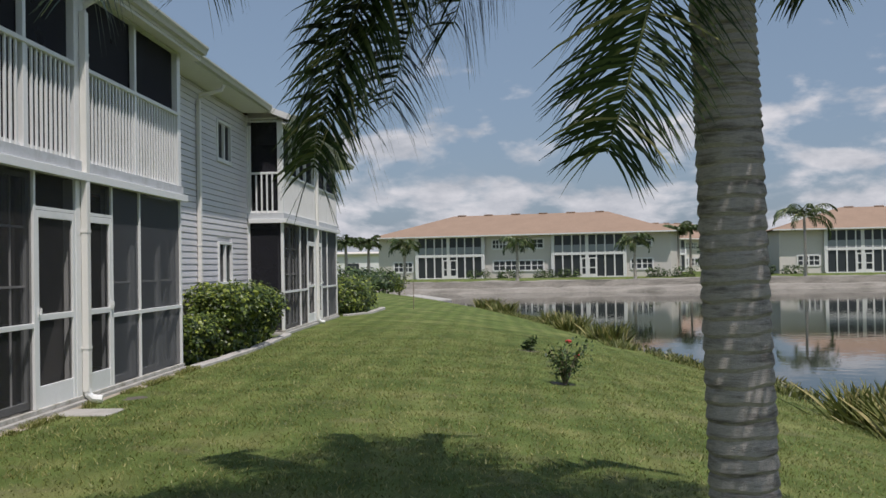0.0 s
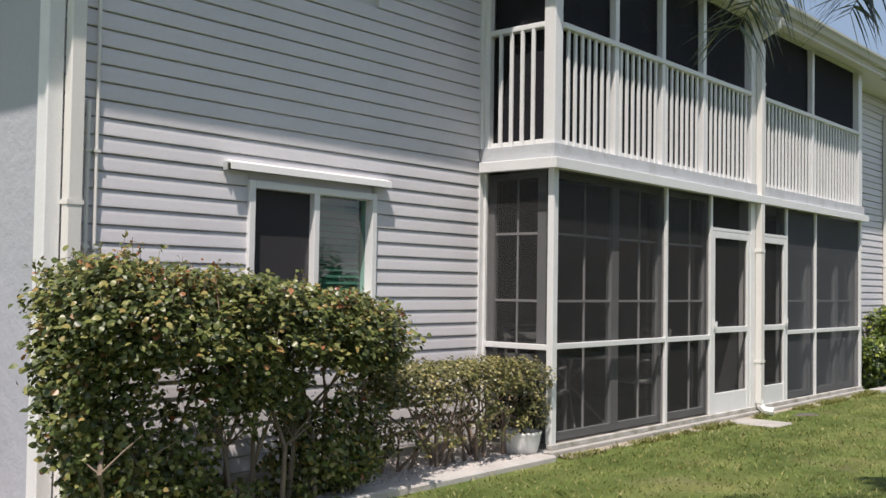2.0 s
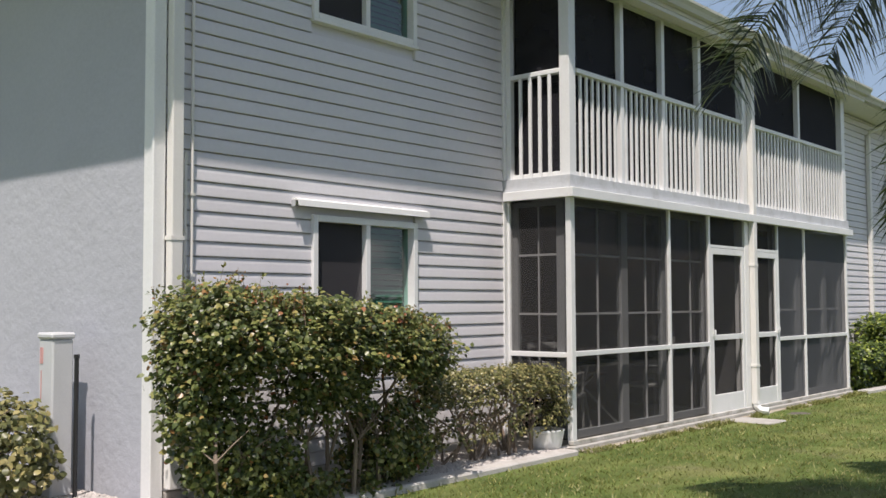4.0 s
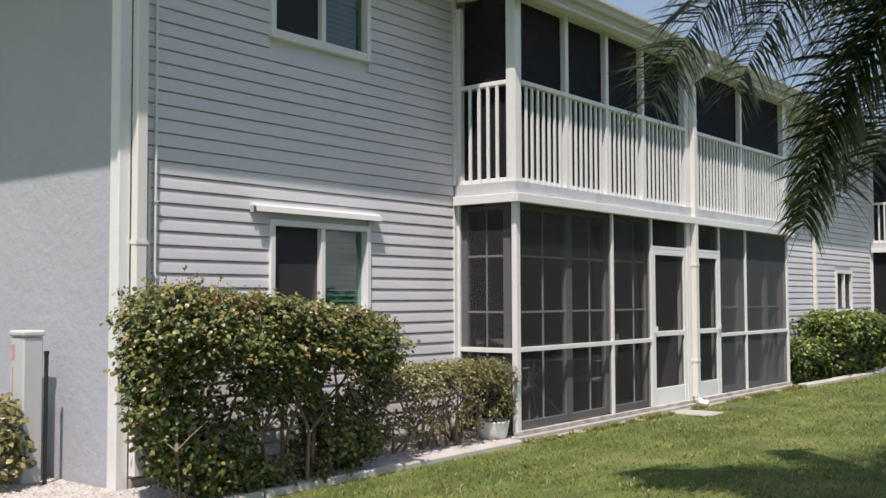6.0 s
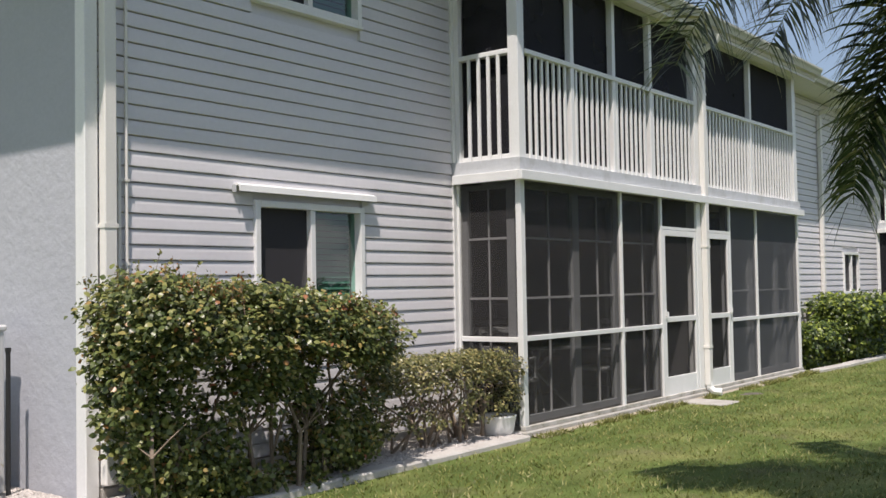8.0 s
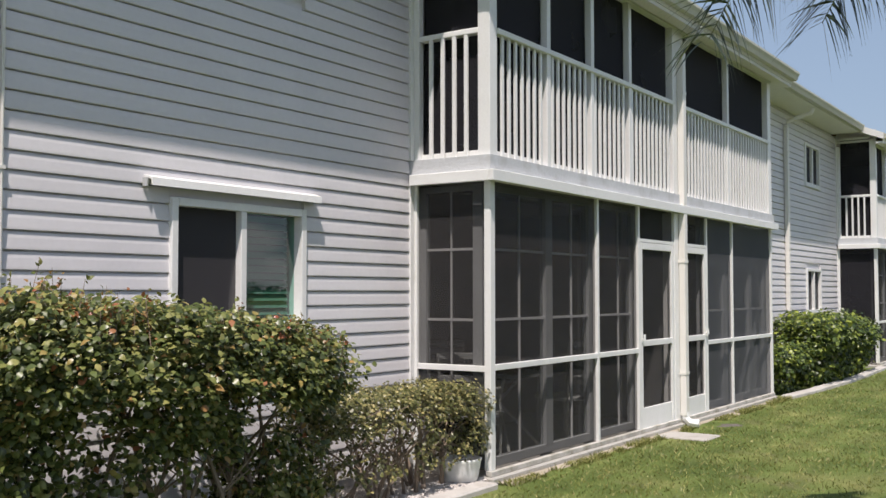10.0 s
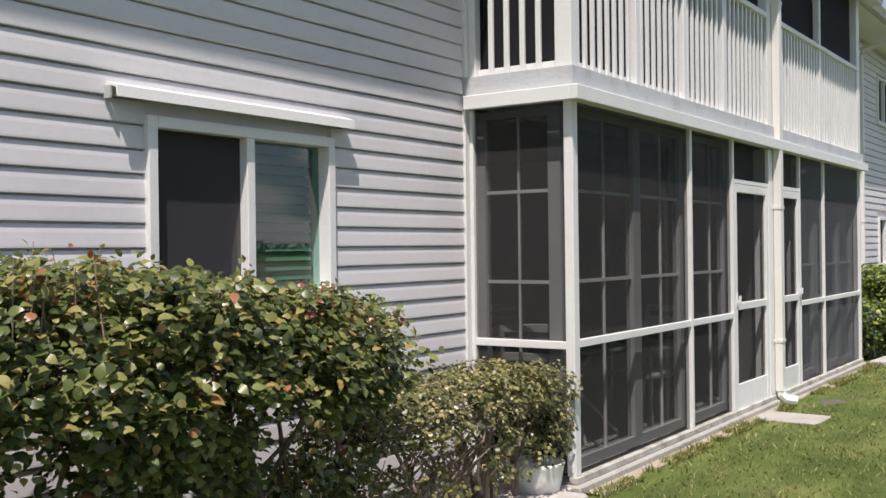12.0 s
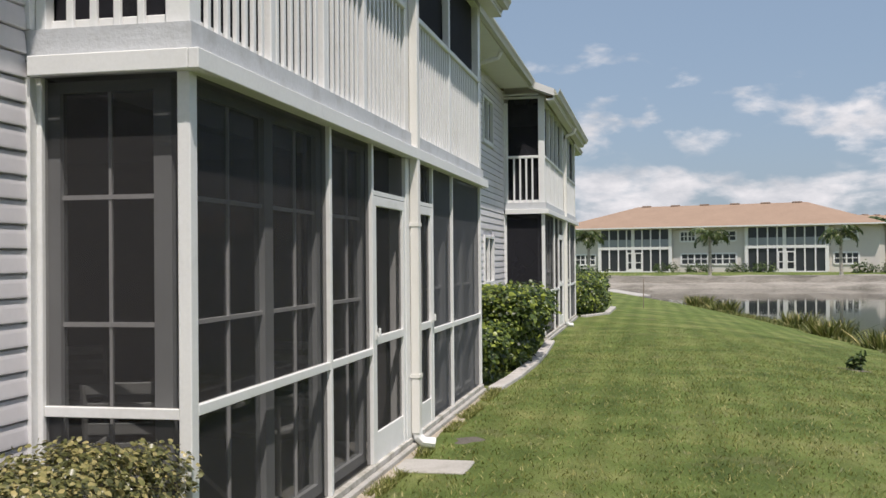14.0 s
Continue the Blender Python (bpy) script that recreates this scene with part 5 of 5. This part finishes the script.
for y in np.arange(6.2, 9.0, 0.5):
    put_reed(reed_a, float(np.interp(y, SHORE_Y, SHORE_X)) - 0.55 + r.uniform(-0.35, 0.35), float(y))
for y in np.arange(1.5, 20.0, 0.8):
    if not 5.8 < y < 9.4 and r.uniform() < 0.7:
        put_reed(reed_c if r.uniform() < 0.6 else reed_b, float(np.interp(y, SHORE_Y, SHORE_X)) - 0.35 + r.uniform(-0.3, 0.3), float(y))
for y in np.arange(12.5, 19.0, 0.55):
    put_reed(reed_b, float(np.interp(y, SHORE_Y, SHORE_X)) - 0.3 + r.uniform(-0.4, 0.3), float(y))
for y in np.arange(20.5, 52.0, 0.6):
    put_reed(reed_a if r.uniform() < 0.12 else reed_b, float(np.interp(y, SHORE_Y, SHORE_X)) - 0.5 + r.uniform(-0.9, 0.5), float(y))

# far bank: a low tier of shell rubble and a wall above it
bm = bmesh.new()
xs = np.arange(-7.0, 140.0, 1.2)
prof = [(83.2, -2.6), (83.5, -1.2), (83.9, -0.78), (85.3, -0.66), (85.45, -0.10), (85.8, -0.04), (86.6, -0.08), (87.0, -0.6)]
rows = []
for x in xs:
    rows.append([bm.verts.new((float(x), yy + r.normal(0, 0.05) + 0.5 * math.sin(x * 0.11), zz + r.normal(0, 0.04))) for yy, zz in prof])
for a, b in zip(rows, rows[1:]):
    for i in range(len(prof) - 1):
        bm.faces.new((a[i], b[i], b[i + 1], a[i + 1]))
tagged(mesh_object("bank", bm, BANK), "pale shell-rubble bank along the far shore", "bank", kind="structure")
out = thing("drain_outfall", "grey concrete drain outfall at the head of the lake", "drain", at=(0.3, 66.5, float(ground_z(0.3, 66.5))))
part("slab", boxes((-1.6, 1.4, -0.8, 0.8, -0.5, 0.32), bevel=0.05), CONCRETE, out)
part("apron", box(1.4, 2.6, -0.7, 0.7, -0.9, -0.05, 0.05), CONCRETE, out)
out.rotation_euler = (0, radians(7), radians(-30))
st = thing("marker_stake", "thin grey marker stake standing in the lawn", "stake", at=(1.75, 31.0, float(ground_z(1.75, 31.0))))
part("stake", tube([(0, 0, -0.1), (0.01, 0, 1.0)], 0.016, 6), TWIG, st)


# ---- houses across the lake ----
def far_house(label, m, length, mirror=False):
    """A two-storey block with two double porches, windows, and a hipped shingle roof. Its front faces -y."""
    h = thing("house", label, "house", "houses across the lake")
    dep, eave, ridge = 12.0, 4.85, 7.45
    por = [(4.9, 12.9), (length - 12.9, length - 4.9)]
    solid = [(0, por[0][0]), (por[0][1], por[1][0]), (por[1][1], length)]
    for a, b in solid:
        wall = part("wall", box(a, b, 0, dep, -0.8, eave), FARWALL, h)
    for a, b in por:
        part("inner_wall", box(a, b, 2.6, dep, -0.8, eave), DARKROOM, h)
        part("floor_band", box(a - 0.05, b + 0.05, -0.45, 2.6, 2.42, 2.72), FARTRIM, h)
        part("porch_slab", box(a - 0.05, b + 0.05, -0.45, 2.6, -0.8, 0.05), FARTRIM, h)
        for i, f in enumerate((0.0, 0.14, 0.27, 0.39, 0.48, 0.61, 0.73, 0.86, 1.0)):
            x = a + (b - a) * f
            w = 0.18 if i in (0, 4, 8) else 0.07
            part("post", box(x - w, x + w, -0.42, -0.26, 0.05, eave - 0.1), FARTRIM, h)
        for x0, x1 in ((a + 0.2, a + (b - a) * 0.46), (a + (b - a) * 0.5, b - 0.2)):
            part("railing", box(x0, x1, -0.40, -0.34, 2.75, 3.55), material_rail, h, "pale balcony railing")
            part("screen", box(x0, x1, -0.30, -0.28, 3.55, eave - 0.1), FARDARK, h)
            part("screen", box(x0, x1, -0.30, -0.28, 0.05, 2.42), FARDARK, h)
        for x in (a + (b - a) * 0.40, a + (b - a) * 0.505):
            d = part("door", boxes((x, x + 0.1, -0.44, -0.36, 0.05, 2.1), (x + 0.72, x + 0.82, -0.44, -0.36, 0.05, 2.1), (x + 0.1, x + 0.72, -0.44, -0.36, 1.98, 2.1), (x + 0.1, x + 0.72, -0.44, -0.36, 0.95, 1.05), (x + 0.1, x + 0.72, -0.44, -0.36, 0.05, 0.3)), FARTRIM, h)
        part("header", box(a - 0.05, b + 0.05, -0.45, 0.0, eave - 0.22, eave), FARTRIM, h)
    wins = [(1.9, 4.3, 0.75, 1.95), (14.0, 16.9, 0.75, 1.95), (length - 16.9, length - 14.0, 0.75, 1.95), (length - 4.3, length - 1.9, 0.75, 1.95),
            (13.9, 15.6, 3.25, 4.35), (length - 16.9, length - 14.0, 3.25, 4.35), (length - 4.2, length - 2.0, 3.25, 4.35)]
    for a, b, z0, z1 in wins:
        w = part("window", boxes((a - 0.08, a + 0.1, -0.08, 0.04, z0, z1), (b - 0.1, b + 0.08, -0.08, 0.04, z0, z1), (a + 0.1, b - 0.1, -0.08, 0.04, z1 - 0.1, z1 + 0.08), (a + 0.1, b - 0.1, -0.08, 0.04, z0 - 0.08, z0 + 0.1), (a + 0.1, b - 0.1, -0.05, 0.02, (z0 + z1) / 2 - 0.04, (z0 + z1) / 2 + 0.04),
                                 ((a + b) / 2 - 0.08, (a + b) / 2 + 0.08, -0.082, 0.04, z0 + 0.1, z1 - 0.1)), FARTRIM, h)
        for q0, q1 in ((a + 0.1, (a + b) / 2 - 0.06), ((a + b) / 2 + 0.06, b - 0.1)):
            part("pane", box(q0, q1, -0.02, -0.01, z0 + 0.1, z1 - 0.1), FARDARK, w)
            part("glazing_bar", box((q0 + q1) / 2 - 0.05, (q0 + q1) / 2 + 0.05, -0.04, -0.02, z0 + 0.1, z1 - 0.1), FARTRIM, w)
    bm = bmesh.new()
    o, run = 0.75, 7.6
    for dz in (0.0, -0.14):
        a, b, c, d = (bm.verts.new(q) for q in ((-o, -1.1, eave + dz), (length + o, -1.1, eave + dz), (length + o, dep + o, eave + dz), (-o, dep + o, eave + dz)))
        e, f = bm.verts.new((run, dep / 2, ridge + dz)), bm.verts.new((length - run, dep / 2, ridge + dz))
        for q in ((a, b, f, e), (b, c, f), (c, d, e, f), (d, a, e)):
            bm.faces.new(q if dz == 0 else q[::-1])
    part("roof", bm, SHINGLE_FAR, h, "tan shingle hip roof")
    part("fascia", boxes((-o, length + o, -1.13, -1.09, eave - 0.12, eave + 0.02)), FARTRIM, h)
    for k in range(6):
        x = run + 1 + k * (length - 2 * run - 2) / 5
        part("roof_vent", box(x - 0.5, x + 0.5, dep / 2 - 0.2, dep / 2 + 0.2, ridge - 0.02, ridge + 0.10), SHINGLE_FAR, h)
    h.matrix_basis = m
    return h


SHINGLE_FAR = material("far_shingle", (0.345, 0.245, 0.18), 0.95, vary=0.10, scale=0.6, fine=5, spec=0.1)
material_rail = material("far_railing", (0.30, 0.32, 0.34), 0.6, vary=0.06)
far_house("pale two-storey house with tan hip roof and dark screened porches", pose(-8.4, 113.0, -0.05, 0, 0, -15.2), 33.9)
far_house("second pale two-storey house with tan hip roof across the lake", pose(37.0, 108.0, -0.05, 0, 0, -8.0), 33.9)
far_house("pale house standing behind the others", pose(24.0, 139.0, 0.0, 0, 0, 40), 30.0)
hs = thing("house", "distant white single-storey house behind the palms", "house", "houses across the lake", at=(-26.0, 150.0, -0.4))
part("wall", box(0, 14, 0, 9, -0.5, 3.6), FARTRIM, hs)
part("roof", box(-0.6, 14.6, -0.6, 9.6, 3.6, 4.2, 0.25), FARWALL, hs)
part("window", box(8.5, 10.5, -0.06, 0.0, 1.0, 2.4), FARDARK, hs)
part("window", box(3.5, 5.5, -0.06, 0.0, 1.0, 2.4), FARDARK, hs)


# ---- far palms, shrubs and trees ----
def far_palm(label, height, spread, seed, date_palm=False):
    q = thing("palm_tree", label, "palm tree", "palms")
    rr = np.random.RandomState(seed)
    part("trunk", tube([(0, 0, -0.6), (0.05, 0, height * 0.5), (0.0, 0, height)], [0.2, 0.15, 0.13], 8), BARK, q)
    n = 24 if date_palm else 14
    for k in range(n):
        a = 2 * math.pi * k * 0.382 + rr.uniform(-0.2, 0.2)
        palm_frond(q, (0, 0, height - 0.1), (math.cos(a), math.sin(a), 0), rr.uniform(0.1, 1.3), spread * rr.uniform(0.85, 1.1), rr.uniform(1.3, 1.9) if date_palm else rr.uniform(1.8, 2.4), seed + k, leaflets=42,
                   leaf_len=0.42 if date_palm else 0.6, hang=0.6 if date_palm else 1.0, width=0.09, rib=0.03)
    return q


fp = far_palm("young queen palm on the far lawn", 3.9, 2.3, 300)
fp.matrix_basis = pose(7.5, 98.0, -0.25)
for x, y, z, turn, s in ((-4.4, 101.5, -0.25, 80, 0.95), (19.3, 96.0, -0.3, 150, 1.05)):
    c = copy_thing(fp, pose(x, y, z, 0, 0, turn))
tall = far_palm("tall dark palm behind the far houses", 5.3, 2.2, 340)
tall.matrix_basis = pose(26.6, 112.5, -0.1)
copy_thing(tall, pose(28.6, 115.0, -0.1, 0, 0, 100))
big = far_palm("broad queen palm before the second house", 5.9, 3.6, 380)
big.matrix_basis = pose(34.9, 92.0, -0.35)
dp = far_palm("stiff date palm beyond the end of the lawn", 4.0, 1.5, 420, True)
dp.matrix_basis = pose(-9.1, 90.0, -0.3)
copy_thing(dp, pose(-7.0, 91.0, -0.3, 0, 0, 120))
far_rows = [((-12, 66, -0.3), (-4.2, 71, 1.5), 2600), ((-4.2, 68, -0.3), (-2.2, 71, 0.75), 700), ((-9, 95, -0.4), (-5, 98, 1.3), 1200)]
for k, (lo, hi, n) in enumerate(far_rows):
    hedge("far_shrub", "dark green shrubs at the end of the lawn", "far shrubs", lo, hi, n, 0.26, FAR_LEAF, 500 + k, rounded=2.2, stems=3)
for k, (x, y) in enumerate(((2.3, 107.5), (5.6, 107.0), (9.6, 105.8), (12.2, 105.2), (21.6, 102.6), (24.2, 102.0), (33.2, 104.0), (36.5, 104.5))):
    hedge("far_shrub", "clipped shrub under the windows of a far house", "far shrubs", (x, y, -0.25), (x + 2.4, y + 1.0, 0.75), 420, 0.2, FAR_LEAF, 520 + k, rounded=3, stems=2)
for k, (x, y, w, hgt) in enumerate(((72, 52, 9.0, 7.5), (80, 64, 10.0, 8.5), (84, 78, 9.0, 7.0), (76, 40, 8.0, 6.5), (29.5, 113, 4.0, 4.4), (31.5, 108.0, 3.2, 3.4), (33.0, 118, 5.0, 5.0))):
    hedge("far_tree", "dense dark tree between the far houses", "far trees", (x, y, -0.4), (x + w, y + 3, hgt), 1500, 0.32, FAR_LEAF, 540 + k, rounded=2.1, stems=4)
rr = np.random.RandomState(77)
pts = np.stack([rr.uniform(-420, 480, 9000), rr.uniform(260, 300, 9000), np.zeros(9000)], 1)
pts[:, 2] = rr.uniform(-1, 1, 9000) ** 2 * (4.2 + 2.2 * np.sin(pts[:, 0] * 0.045) + 1.2 * np.sin(pts[:, 0] * 0.21))
L = rr.uniform(1.2, 2.4, 9000)
woods = leaves("far_woods", pts, unit(rr.normal(0, 1, pts.shape) + [0, -0.8, 0.5]), rr.normal(0, 1, pts.shape), L, L, FAR_LEAF, None)
tagged(woods, "distant low line of trees on the horizon", "trees", kind="stuff")

# ---- grass blades on the near lawn ----
n = 170000
gr = np.random.RandomState(5)
P = np.stack([gr.uniform(0.10, 10.0, n), -7.6 + 32.0 * gr.uniform(0, 1, n) ** 1.45], 1)
bed = np.interp(P[:, 1], [-5.2, -4.5, -3.6, -2.0, -0.14, 8.2, 9.6, 11.2, 13.0, 15.0, 15.6, 23.8], [-0.5, 0.10, 0.25, 0.235, 0.215, 0.22, 0.31, 0.34, 0.31, 0.22, 0.12, 0.3])
slab_cut = (np.abs(P[:, 0] - 0.37) < 0.29) & (np.abs(P[:, 1] - 3.54) < 0.23)
patch = ((P[:, 0] - 0.42) / 0.17) ** 2 + ((P[:, 1] - 4.75) / 0.26) ** 2 < 1
tree = (P[:, 0] - 5.7) ** 2 + (P[:, 1] + 2.3) ** 2 < 0.04
rose = (P[:, 0] - 5.6) ** 2 + (P[:, 1] - 7.65) ** 2 < 0.16
P = P[(P[:, 0] > bed) & ~slab_cut & ~patch & ~tree & ~rose]
n = len(P)
z = ground_z(P[:, 0], P[:, 1]) - 0.008
edge_n = 4500                              # longer tufts along the slab and kerbs
E = np.stack([gr.uniform(0.12, 0.24, edge_n), gr.uniform(0.0, 8.2, edge_n)], 1)
E = E[~((np.abs(E[:, 1] - 3.57) < 0.32) | ((E[:, 1] > 4.1) & (E[:, 1] < 5.1)))]
E = E[lumps(np.concatenate([E * [1, 3.1], np.zeros((len(E), 1))], 1), 17) > -0.15]
edge_n = len(E)
P, z, n = np.concatenate([P, E]), np.concatenate([z, np.full(edge_n, -0.065)]), n + edge_n
clump = 0.5 + 0.5 * lumps(np.concatenate([P * 2.2, np.zeros((n, 1))], 1), 91)
hgt = (0.020 + 0.026 * gr.uniform(0, 1, n)) * np.clip(1 - (P[:, 1] - 12) / 16, 0.3, 1) * (0.7 + 0.6 * clump)
hgt[n - edge_n:] *= 1.7
a = gr.uniform(0, 6.3, n)
side = np.stack([np.cos(a), np.sin(a), 0 * a], 1) * gr.uniform(0.003, 0.0065, (n, 1))
lean = np.concatenate([gr.normal(0, 0.55, (n, 2)), np.ones((n, 1))], 1) * hgt[:, None]
root = np.concatenate([P, z[:, None]], 1)
V = np.stack([root - side, root + side, root + lean * 0.6 + side * 0.8, root + lean * 0.6 - side * 0.8, root + lean * [1.35, 1.35, 0.95]], 1).reshape(-1, 3)
q = np.arange(n)[:, None] * 5
faces = np.concatenate([q + [0, 1, 2], q + [0, 2, 3], q + [3, 2, 4]])
me = bpy.data.meshes.new("grass_blades")
me.vertices.add(len(V))
me.vertices.foreach_set("co", V.astype(np.float32).ravel())
me.loops.add(faces.size)
me.loops.foreach_set("vertex_index", faces.astype(np.int32).ravel())
me.polygons.add(len(faces))
me.polygons.foreach_set("loop_start", np.arange(0, faces.size, 3, dtype=np.int32))
me.update(calc_edges=True)
me.materials.append(BLADE)
tagged(new("grass_blades", me), "short mown grass blades of the lawn", "grass", kind="stuff")

# ---- siding boards ----
siding(wall_a, END + 0.062, -0.062, WIN_A)
siding(wall_b, LONG + 0.062, PERIOD - 0.062, WIN_B)
siding(wall_c, PERIOD + LONG + 0.102, FAR_END - 0.02, [])
